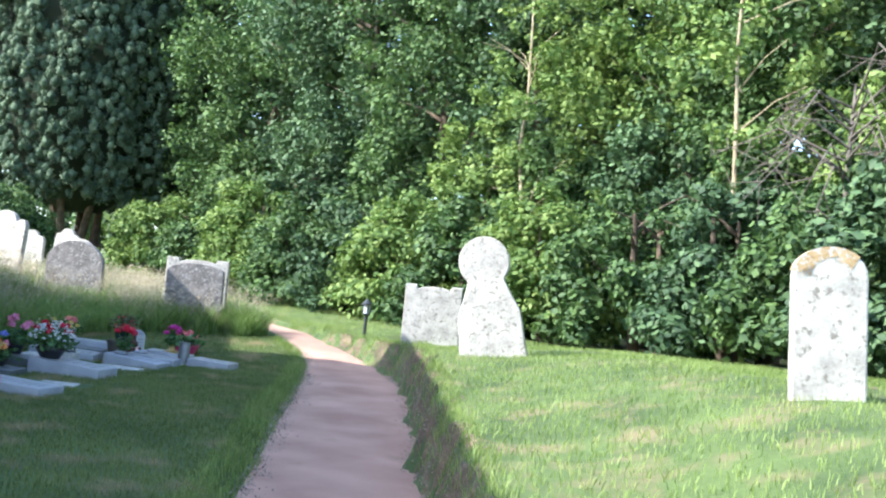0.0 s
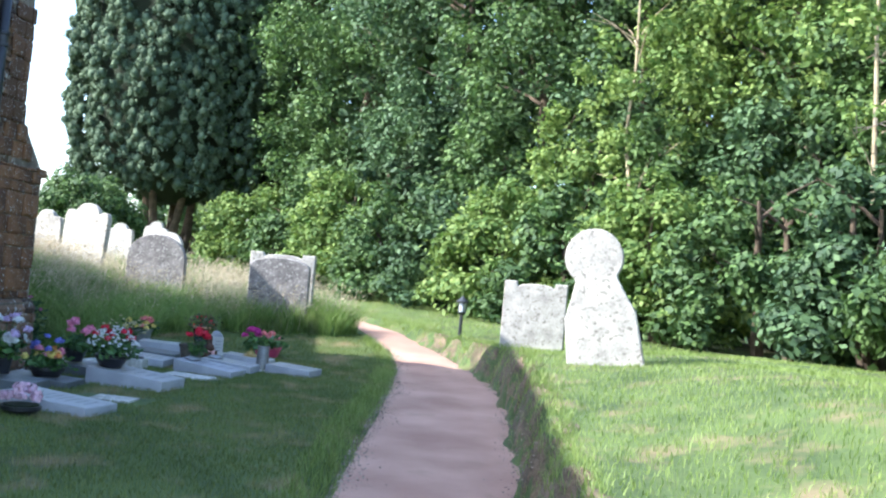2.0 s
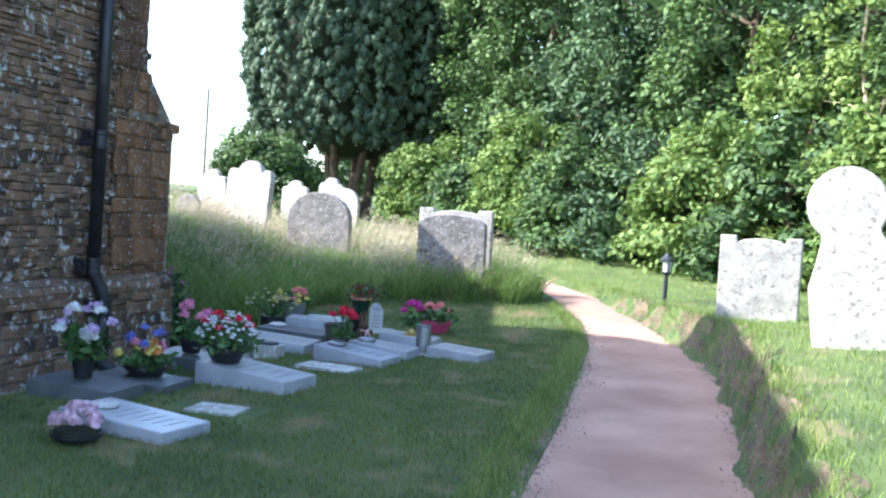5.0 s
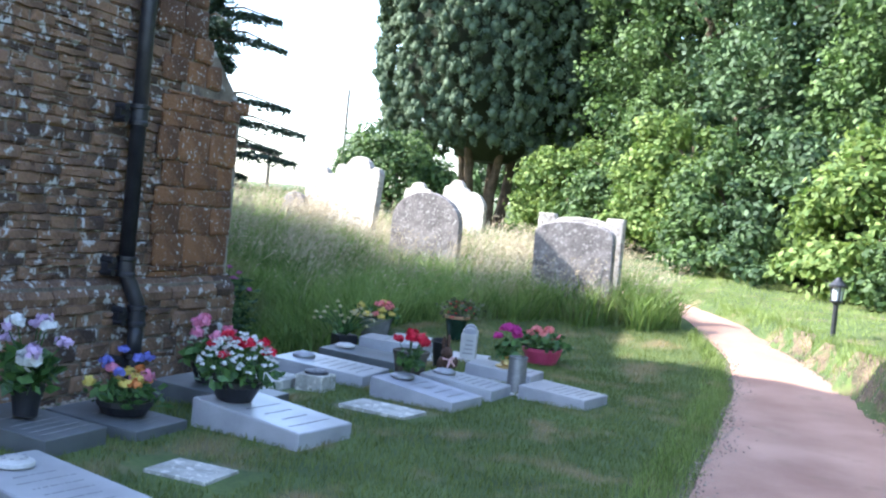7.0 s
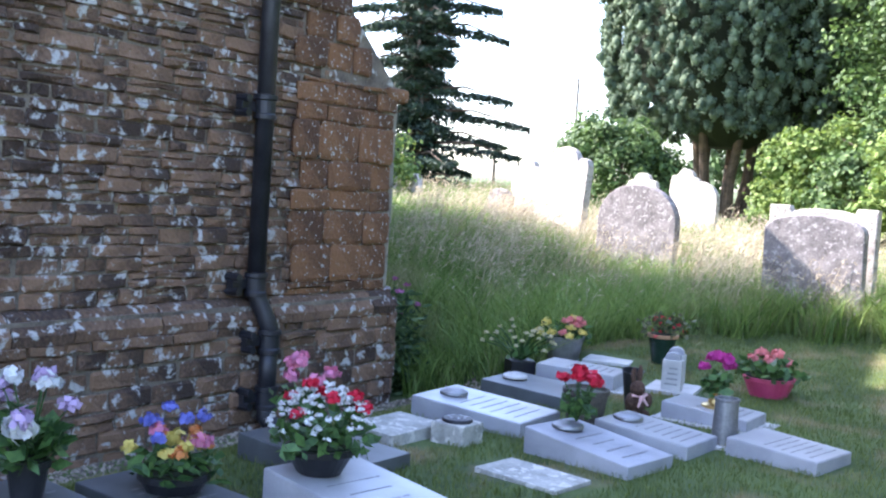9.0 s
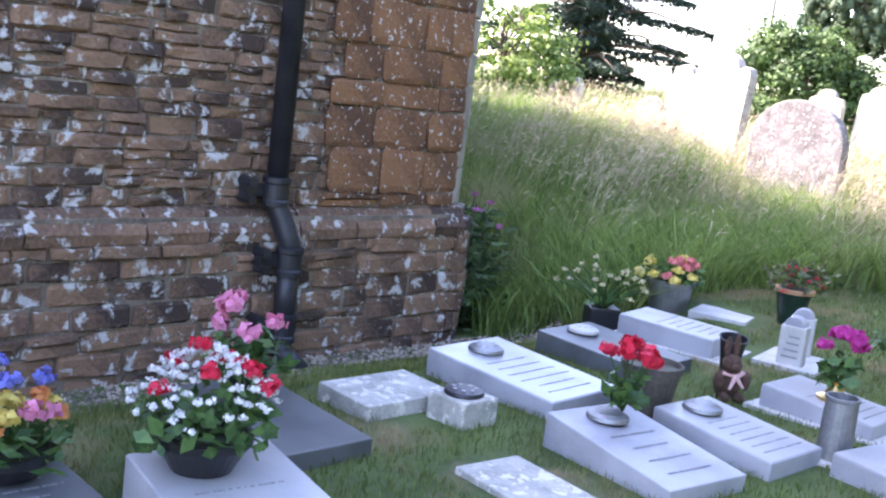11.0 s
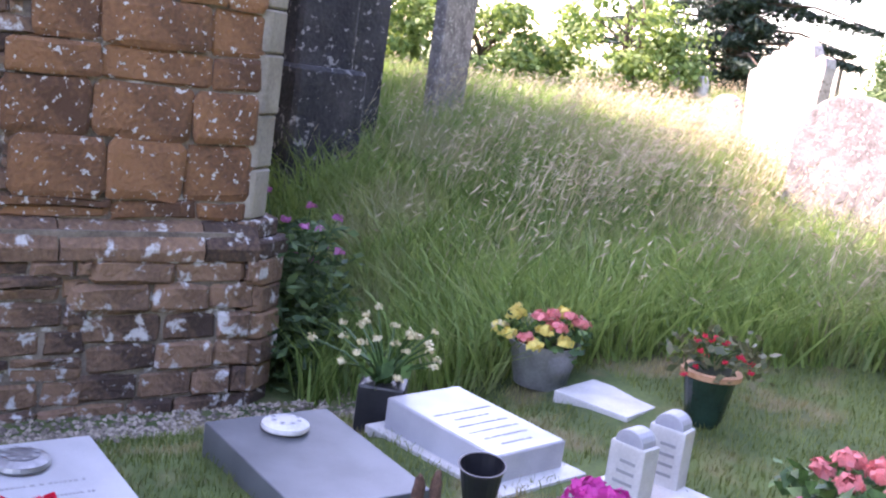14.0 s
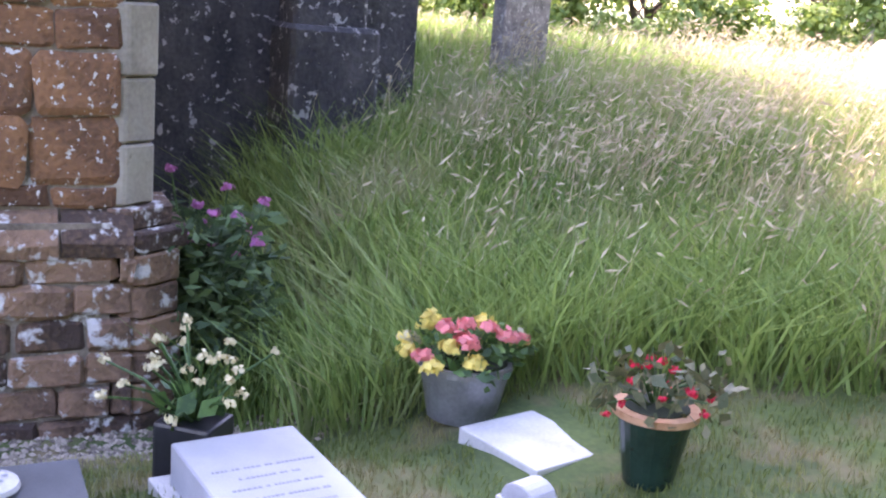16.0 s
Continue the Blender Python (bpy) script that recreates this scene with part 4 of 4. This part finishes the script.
U, V = axes_for(len(P), 0.055, -0.9)
quads("sprays", P, U, V, M_yew, yew)
# solid core whose near-black colour stands in for shade between the sprays
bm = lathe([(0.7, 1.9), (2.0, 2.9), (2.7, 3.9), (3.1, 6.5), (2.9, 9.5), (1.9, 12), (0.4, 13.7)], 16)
part("inner_foliage", bm, M_core, yew, "near-black core standing in for shade inside the crown")

# rounded shrub and far greenery
bush(-11.4, 25.0, 1.7, 1.5, 2.3, 26000, 0.055, M_leafA, "rounded green shrub among the headstones", 60, stems=1)
for x, y, h in ((-19, 24, 2.6), (-21, 21, 2.4), (-22.5, 18.5, 2.6), (-24, 15.5, 2.8)):
    bush(x, y, 2.2, 1.8, h, 7000, 0.08, M_leafB, "yellow-green hedge shrub beyond the long grass", 22)

# cedar with layered boughs
cx, cy = -21.0, 30.0
cedar = empty("cedar_tree", pose(cx, cy, H(cx, cy)), "dark cedar with drooping layered boughs", "tree")
trunk(cedar, (0, 0, -0.2), (0, 0, 9), 0.3, 0)
Ps, bm = [], bmesh.new()
for k in range(64):
    z = 0.5 + 8.5 * k / 64
    an = k * 2.4
    ln = (4.1 - 0.30 * z) * R.uniform(0.35, 1.2)
    e = (ln * math.cos(an), ln * math.sin(an), z - 0.35 + 0.15 * R.random())
    tube(bm, [(0, 0, z), (e[0] * 0.5, e[1] * 0.5, z + 0.1), e], [0.06, 0.04, 0.012], 5)
    n = 800
    q = NR.uniform(0.05, 1.0, n)
    wd = 0.55 * (1.05 - q) + 0.12
    side = NR.normal(size=n) * wd * 0.6
    Ps.append(np.stack([q * e[0] - side * math.sin(an), q * e[1] + side * math.cos(an), z + (e[2] - z) * q ** 2 - np.abs(NR.normal(size=n)) * (0.20 - 0.13 * q)], -1))
part("branchwork", bm, M_bark, cedar)
P = np.concatenate(Ps)
U, V = axes_for(len(P), 0.11, 0.3)
quads("needles", P, U, V * 0.6, M_cedar, cedar)

# bare dead branches at the edge of the wood
db = empty("dead_tree", pose(5.8, 7.3, H(5.8, 7.3)), "bare grey dead tree with arching branches before the wood", "tree")
bm = bmesh.new()
tube(bm, [(0, 0, -0.1), (0.05, 0.1, 1.5), (0, 0, 2.8), (0.1, 0.2, 3.8)], [0.06, 0.05, 0.035, 0.012], 8)
part("trunk", bm, M_deadwood, db)
for k in range(16):
    bm = bmesh.new()
    a0 = Vector((0, 0, R.uniform(2.4, 3.5)))
    an = R.uniform(2.6, 5.2)
    e = a0 + Vector((math.cos(an) * R.uniform(1.0, 1.9), math.sin(an) * R.uniform(0.8, 1.6), R.uniform(-0.9, 0.7)))
    mid = a0.lerp(e, 0.5) + Vector((0, 0, R.uniform(0.3, 0.6)))
    tube(bm, [a0, a0.lerp(mid, 0.6), mid, mid.lerp(e, 0.6), e], [0.021, 0.017, 0.013, 0.009, 0.004], 5)
    for j in range(7):
        q = mid.lerp(e, R.random())
        tube(bm, [q, q + Vector((R.uniform(-0.5, 0.5), R.uniform(-0.5, 0.5), R.uniform(-0.5, 0.3)))], [0.008, 0.002], 4)
    part("branch", bm, M_deadwood, db)


# ---- grass ----
def blades(name, X, Y, hgt, wid, lean, material, label, category="grass"):
    n = len(X)
    Zb = height(X, Y)
    an = NR.uniform(0, math.tau, n)
    ld = NR.uniform(0, math.tau, n)
    hh = hgt * NR.uniform(0.55, 1.3, n)
    ln = lean * hh * NR.uniform(0.2, 1.3, n)
    w = wid * NR.uniform(0.7, 1.3, n)
    wx, wy = w * np.cos(an), w * np.sin(an)
    dx, dy = ln * np.cos(ld), ln * np.sin(ld)
    co = np.empty((n, 5, 3), np.float32)
    co[:, 0] = np.stack([X - wx, Y - wy, Zb - 0.01], -1)
    co[:, 1] = np.stack([X + wx, Y + wy, Zb - 0.01], -1)
    co[:, 2] = np.stack([X + 0.8 * wx + 0.3 * dx, Y + 0.8 * wy + 0.3 * dy, Zb + 0.55 * hh], -1)
    co[:, 3] = np.stack([X + dx, Y + dy, Zb + hh], -1)
    co[:, 4] = np.stack([X - 0.8 * wx + 0.3 * dx, Y - 0.8 * wy + 0.3 * dy, Zb + 0.55 * hh], -1)
    me = bpy.data.meshes.new(name)
    me.vertices.add(5 * n)
    me.vertices.foreach_set("co", co.ravel())
    b = np.arange(n, dtype=np.int32)[:, None] * 5
    me.loops.add(7 * n)
    me.loops.foreach_set("vertex_index", (b + np.array([0, 1, 2, 4, 4, 2, 3], np.int32)).ravel())
    me.polygons.add(2 * n)
    me.polygons.foreach_set("loop_start", (np.arange(n, dtype=np.int32)[:, None] * 7 + np.array([0, 4], np.int32)).ravel())
    me.update(calc_edges=True)
    me.materials.append(material)
    return tagged(new(name, me), label, category, kind="stuff")


TABLETS = [o for o in scene.objects if o.name.startswith("grave_tablet")]


def strewn(n, x0, x1, y0, y1, keep):
    X, Y = NR.uniform(x0, x1, n), NR.uniform(y0, y1, n)
    k = keep(X, Y)
    for o in TABLETS:
        lx, ly = o.location.x, o.location.y
        k &= ~((np.abs(X - lx) < 0.34) & (np.abs(Y - ly) < 0.22))
    return X[k], Y[k]


def off_path(X, Y):
    return np.abs(X - path_mid(Y)) > path_half(Y) + NR.uniform(-0.08, 0.12, len(X))


def mown(X, Y):
    edge = np.interp(X, [-6, -4.8, -4.5, -3.6, -2.5, -1.5, 0], [9.6, 9.95, 11.3, 12.1, 12.3, 13.0, 14.0]) + 0.15 * np.sin(X * 9)
    return (X < path_mid(Y)) & (Y < edge) & (X > -5.2 + 0.15 * np.sin(Y * 4)) & off_path(X, Y)


def meadow(X, Y):
    edge = np.interp(X, [-6, -4.8, -4.5, -3.6, -2.5, -1.5, 0], [9.6, 9.95, 11.3, 12.1, 12.3, 13.0, 14.0]) + 0.15 * np.sin(X * 9)
    return (X < path_mid(Y) - path_half(Y) - 0.25) & (Y > edge) & ~((X < -8.4) & (Y < 11.6)) & ~((X < -11.4) & (Y < 12.8)) & ~((X < -5.7) & (Y < 9.4))


def right_bank(X, Y):
    return (X > path_mid(Y)) & off_path(X, Y) & (X < np.interp(Y, [-6, 4, 9, 13, 18, 22], [8, 5.9, 5.2, 3.2, 0.2, -2.5]))


blades("lawn_grass", *strewn(280000, -5.3, 0, -5, 13.5, mown), 0.035, 0.0022, 0.7, M_grass, "short mown grass with dry patches")
blades("bank_grass", *strewn(180000, -3, 9, -5, 22, right_bank), 0.045, 0.003, 0.7, M_bank, "fresh green grass on the bank beside the path")
X, Y = strewn(120000, -1.8, 1.6, -5, 18, lambda X, Y: (np.abs(np.abs(X - path_mid(Y)) - path_half(Y) - 0.15) < 0.05 + 0.12 * NR.random(len(X))))
blades("edge_grass", X, Y, 0.085, 0.003, 0.8, M_bank, "ragged grass tufts along the path edges")
def seed_stalks(name, X, Y, hgt, wid, head, label):
    """Thin arching stalks, each with a drooping pale head of seed."""
    n = len(X)
    an = NR.uniform(-0.6, 2.2, n)
    hh = hgt * NR.uniform(0.6, 1.25, n)
    ln = hh * NR.uniform(0.1, 0.55, n)
    base = np.stack([X, Y, height(X, Y)], -1)
    way = np.stack([np.cos(an), np.sin(an), 0 * an], -1)
    mid = base + way * (0.3 * ln)[:, None] + np.stack([0 * hh, 0 * hh, 0.65 * hh], -1)
    tip = base + way * ln[:, None] + np.stack([0 * hh, 0 * hh, hh], -1)
    side = np.stack([-np.sin(an), np.cos(an), 0 * an], -1)
    quads(name, np.concatenate([(base + mid) / 2, (mid + tip) / 2]), np.concatenate([(mid - base) / 2, (tip - mid) / 2]), np.concatenate([side, side]) * wid, M_seed)
    tagged(scene.objects[name], label, "grass", kind="stuff")
    droop = way * NR.uniform(0.3, 1.0, (n, 1)) + np.stack([0 * hh, 0 * hh, NR.uniform(-0.5, 0.9, n)], -1)
    turn = np.cross(droop, NR.normal(size=(n, 3)))
    turn /= np.linalg.norm(turn, axis=1)[:, None]
    ob = quads("seed_heads", tip, droop * head * NR.uniform(0.6, 1.3, (n, 1)), turn * head * 0.14, M_seed)
    tagged(ob, "pale drooping seed heads of meadow grass", "grass", kind="stuff")


def patchy(X, Y):
    """Where the meadow has gone to seed."""
    w = 0.5 + 0.28 * np.sin(1.9 * X + 0.7 * Y) + 0.22 * np.sin(3.7 * Y - 1.3 * X) + 0.2 * np.sin(5.1 * X + 2.9 * Y)
    return meadow(X, Y) & (NR.random(len(X)) < np.clip(w, 0.08, 1) * np.interp(Y, [10.2, 11.0, 12.2, 18], [0.02, 0.45, 1.0, 1.0]))


blades("meadow_grass", *strewn(74000, -9.5, 0, 9.5, 16.5, meadow), 0.40, 0.0045, 0.8, M_long, "tall uncut meadow grass in front of the headstones")
blades("coarse_meadow_grass", *strewn(16000, -8.5, -0.5, 9.5, 13.5, meadow), 0.44, 0.0085, 1.15, M_long, "broad arching blades of uncut meadow grass")
blades("far_meadow_grass", *strewn(50000, -26, 0, 16, 34, meadow), 0.36, 0.010, 0.6, M_long, "tall uncut meadow grass around the far headstones")
blades("side_meadow_grass", *strewn(36000, -26, -9.5, 11.4, 17, meadow), 0.50, 0.008, 0.6, M_long, "tall uncut meadow grass beside the church")
seed_stalks("grass_stalks", *strewn(30000, -9.5, -1, 10.2, 17, patchy), 0.60, 0.0022, 0.045, "dry straw-coloured seed stalks above the grass")
seed_stalks("far_grass_stalks", *strewn(16000, -26, 0, 13, 30, patchy), 0.52, 0.004, 0.07, "dry straw-coloured seed stalks in the far meadow")

# pink valerian against the corner
val = empty("valerian_plant", pose(-6.12, 9.56, H(-6.12, 9.56)), "bushy pink valerian growing against the church corner", "plant")
P = np.clip(NR.normal(size=(1800, 3)), -1.8, 1.8) * (0.15, 0.17, 0.27) + (0, 0, 0.42)
U, V = axes_for(1800, 0.055, 0.1)
quads("foliage", P, U, V * 0.6, M_leafC, val)
tips = [(R.uniform(-0.3, 0.25), R.uniform(-0.22, 0.28), R.uniform(0.62, 1.12)) for k in range(16)]
stalks(val, (0, 0, 0.1), tips, 0.005)
blooms(val, tips, 0.045, P_val, n=18)

# loose stones
def pebbles(name, X, Y, lift, small, large, material, label):
    n = len(X)
    base = np.array([(1, 0, 0), (-1, 0, 0), (0, 1, 0), (0, -1, 0), (0, 0, 0.7), (0, 0, -0.7)])
    size = NR.uniform(small, large, n)
    ang = NR.uniform(0, math.tau, n)
    ca, sa = np.cos(ang), np.sin(ang)
    co = base[None] * size[:, None, None] * NR.uniform(0.6, 1.3, (n, 6, 1))
    rot = np.stack([co[..., 0] * ca[:, None] - co[..., 1] * sa[:, None], co[..., 0] * sa[:, None] + co[..., 1] * ca[:, None], co[..., 2]], -1)
    rot += np.stack([X, Y, height(X, Y) + lift], -1)[:, None]
    fc = np.array([(0, 2, 4), (2, 1, 4), (1, 3, 4), (3, 0, 4), (2, 0, 5), (1, 2, 5), (3, 1, 5), (0, 3, 5)])
    me = bpy.data.meshes.new(name)
    me.from_pydata(rot.reshape(-1, 3).tolist(), [], (np.arange(n)[:, None, None] * 6 + fc[None]).reshape(-1, 3).tolist())
    me.materials.append(material)
    tagged(new(name, me), label, "gravel", kind="stuff")


X, Y = NR.uniform(-5.76, -5.0, 9000), NR.uniform(1, 10.2, 9000)
k = NR.random(9000) < smooth_step(-4.95, -5.35, X + 0.1 * np.sin(Y * 5))
pebbles("gravel", X[k], Y[k], 0.005, 0.008, 0.022, M_pebble, "loose pale gravel along the foot of the wall")
# crumbs of earth gathered along both path edges
Y = NR.uniform(-6, 13, 5000)
edge = np.where(NR.random(5000) < 0.65, -1.0, 1.0)
X = path_mid(Y) + edge * (path_half(Y) + 0.05 - np.abs(NR.normal(size=5000)) * 0.09)
pebbles("path_litter", X, Y, 0.028, 0.003, 0.011, M_pebble, "crumbs of earth and small stones along the path edges")

# ---- wall stones, last ----
def stone_mesh(w, h, seed):
    """A rough-faced block, thin in x, w along y, h in z, with an uneven rounded face."""
    q = random.Random(seed)
    bm = bmesh.new()
    ny, nz = 4, 3
    front = []
    for j in range(nz + 1):
        row = []
        for i in range(ny + 1):
            u, v = i / ny, j / nz
            edge = i in (0, ny) or j in (0, nz)
            jit = 0.0 if edge else q.uniform(-0.008, 0.012)
            inset = 0.10 * min(w, h)
            yy, zz = ((0, 0.07, 0.5, 0.93, 1)[i] - 0.5) * w, ((0, 0.14, 0.86, 1)[j] - 0.5) * h
            if i in (0, ny) and j in (0, nz):
                yy *= 1 - inset / w
                zz *= 1 - inset / h
            row.append(bm.verts.new((-0.006 if edge else 0.016 + jit, yy + q.uniform(-0.009, 0.009), zz + q.uniform(-0.009, 0.009))))
        front.append(row)
    for j in range(nz):
        for i in range(ny):
            bm.faces.new((front[j][i], front[j][i + 1], front[j + 1][i + 1], front[j + 1][i]))
    rim = front[0] + [front[j][ny] for j in range(1, nz + 1)] + list(reversed(front[nz][:-1])) + [front[j][0] for j in range(nz - 1, 0, -1)]
    back = [bm.verts.new((-0.05, p.co.y, p.co.z)) for p in rim]
    for i in range(len(rim)):
        j = (i + 1) % len(rim)
        bm.faces.new((rim[j], rim[i], back[i], back[j]))
    return bm


def lay(parent, y0, y1, z0, z1, x, hs, ws, material, far_cut, name="stone", end=None):
    """Courses of blocks on a face at x; those with y under far_cut are joined into one mesh."""
    z = z0
    proto = {}
    V, F = [], []
    while z < z1 - 0.03:
        rise = min(R.uniform(*hs), z1 - z)
        foot = z
        top = (end(z + rise) if end else y1)
        y = y0 - R.uniform(0, ws[0])
        while y < top - 0.02:
            w = min(R.uniform(*ws), top - y)
            for h, z in (((rise, foot),) if rise < 0.085 or rise > 0.122 or R.random() > 0.4 else ((rise * 0.55, foot), (rise * 0.45, foot + rise * 0.55))):
                if w <= 0.05:
                    continue
                kw, kh = max(1, round(w / 0.06)) * 0.06, max(1, round(h / 0.03)) * 0.03
                key = (kw, kh, R.randrange(2))
                if key not in proto:
                    bm = stone_mesh(kw, kh, hash(key[0] * 1000 + key[1] * 77 + key[2]))
                    me = bpy.data.meshes.new(name)
                    bm.normal_update()
                    bm.to_mesh(me)
                    bm.free()
                    me.materials.append(material)
                    proto[key] = me
                loc = Vector((x + R.uniform(-0.010, 0.022), y + w / 2, z + h / 2))
                sc = Vector((0.45 if material == M_quoin else 1, (w - 0.006) / kw, (h - 0.007) / kh))
                tilt = R.uniform(-2.0, 2.0)
                if y > far_cut and z < 2.6:
                    o = new(name, proto[key])
                    o.parent = parent
                    o.matrix_local = Matrix.LocRotScale(loc, Euler((radians(tilt), 0, 0)), sc)
                else:
                    m = Matrix.LocRotScale(loc, Euler((radians(tilt), 0, 0)), sc)
                    b0 = len(V)
                    V += [tuple(m @ vv.co) for vv in proto[key].vertices]
                    F += [tuple(b0 + i for i in p.vertices) for p in proto[key].polygons]
            y += w
        z = foot + rise
    if V:
        me = bpy.data.meshes.new("upper_stones")
        me.from_pydata(V, [], F)
        me.materials.append(M_ironfar if material == M_iron else material)
        o = new("upper_stones", me)
        o.parent = parent
        o["kind"] = "stuff"


lay(wall_church, 0.0, 8.5, 0.55, 4.2, WX, (0.06, 0.12), (0.14, 0.46), M_iron, 5.9, end=lambda z: 8.0 + 0.35 * ((int(z * 4)) % 2))
lay(wall_church, 0.0, 9.0, -0.5, 0.36, WX + 0.10, (0.11, 0.17), (0.2, 0.42), M_iron, 5.9, end=lambda z: 8.35)
lay(buttress, 8.36, 9.2, -0.5, 0.36, WX + 0.10, (0.09, 0.17), (0.18, 0.5), M_iron, 0)
lay(buttress, 8.05, 9.15, 0.55, 2.22, WX + 0.036, (0.08, 0.30), (0.16, 0.60), M_quoin, 0)
lay(buttress, 8.05, 8.5, 2.3, 4.2, WX + 0.034, (0.2, 0.3), (0.3, 0.4), M_quoin, 0, end=lambda z: 8.98 - 0.85 * (z - 2.3) if z < 2.85 else 8.5)
def splayed(name, y, x, run, z0, z1, material):
    """A corner stone whose outer face is cut back at a slant from the front."""
    bm = bmesh.new()
    ring = [(x, y), (x - 0.75 * run, y + run), (x - 0.75 * run - 0.3, y + run), (x - 0.3, y - 0.1), (x - 0.02, y - 0.1)]
    lo = [bm.verts.new((px, py, z0)) for px, py in ring]
    hi = [bm.verts.new((px, py, z1)) for px, py in ring]
    bm.faces.new(lo)
    bm.faces.new(hi)
    for i in range(5):
        j = (i + 1) % 5
        bm.faces.new((lo[i], lo[j], hi[j], hi[i]))
    bmesh.ops.recalc_face_normals(bm, faces=bm.faces)
    bmesh.ops.bevel(bm, geom=list(bm.edges), offset=0.01, segments=1, affect="EDGES")
    return part(name, bm, material, buttress)


z0 = 0.56
for k in range(6):
    rise = R.uniform(0.22, 0.33)
    if z0 + rise < 2.24:
        splayed("pale_quoin", 9.165 + R.uniform(-0.01, 0.01), WX + 0.036, 0.13, z0, z0 + rise - 0.008, M_pale)
    z0 += rise
z0 = -0.5
for k in range(6):
    splayed("foot_quoin", 9.245 + R.uniform(-0.02, 0.02), WX + 0.112, 0.16, z0, z0 + 0.137, M_iron)
    z0 += 0.145
splayed("plinth_quoin", 9.235, WX + 0.11, 0.21, 0.365, 0.46, M_iron)
splayed("plinth_quoin", 9.19, WX + 0.07, 0.19, 0.46, 0.552, M_iron)
# chamfered plinth course
yy = 0.0
while yy < 9.15:
    w = min(R.uniform(0.35, 0.75), 9.2 - yy)
    if w < 0.08:
        break
    bm = bmesh.new()
    sec = [(-0.08, 0.36), (0.125, 0.36), (0.135, 0.42), (0.06, 0.53), (0.0, 0.555), (-0.08, 0.555)]
    l = [bm.verts.new((px + R.uniform(-0.006, 0.006), 0.006, pz + R.uniform(-0.006, 0.006))) for px, pz in sec]
    r = [bm.verts.new((px + R.uniform(-0.006, 0.006), w - 0.006, pz + R.uniform(-0.006, 0.006))) for px, pz in sec]
    bm.faces.new(l)
    bm.faces.new(list(reversed(r)))
    for i in range(6):
        j = (i + 1) % 6
        bm.faces.new((l[i], r[i], r[j], l[j]))
    bmesh.ops.recalc_face_normals(bm, faces=bm.faces)
    o = part("plinth_stone", bm, M_iron, wall_church)
    o.location = (WX, yy, 0)
    yy += w
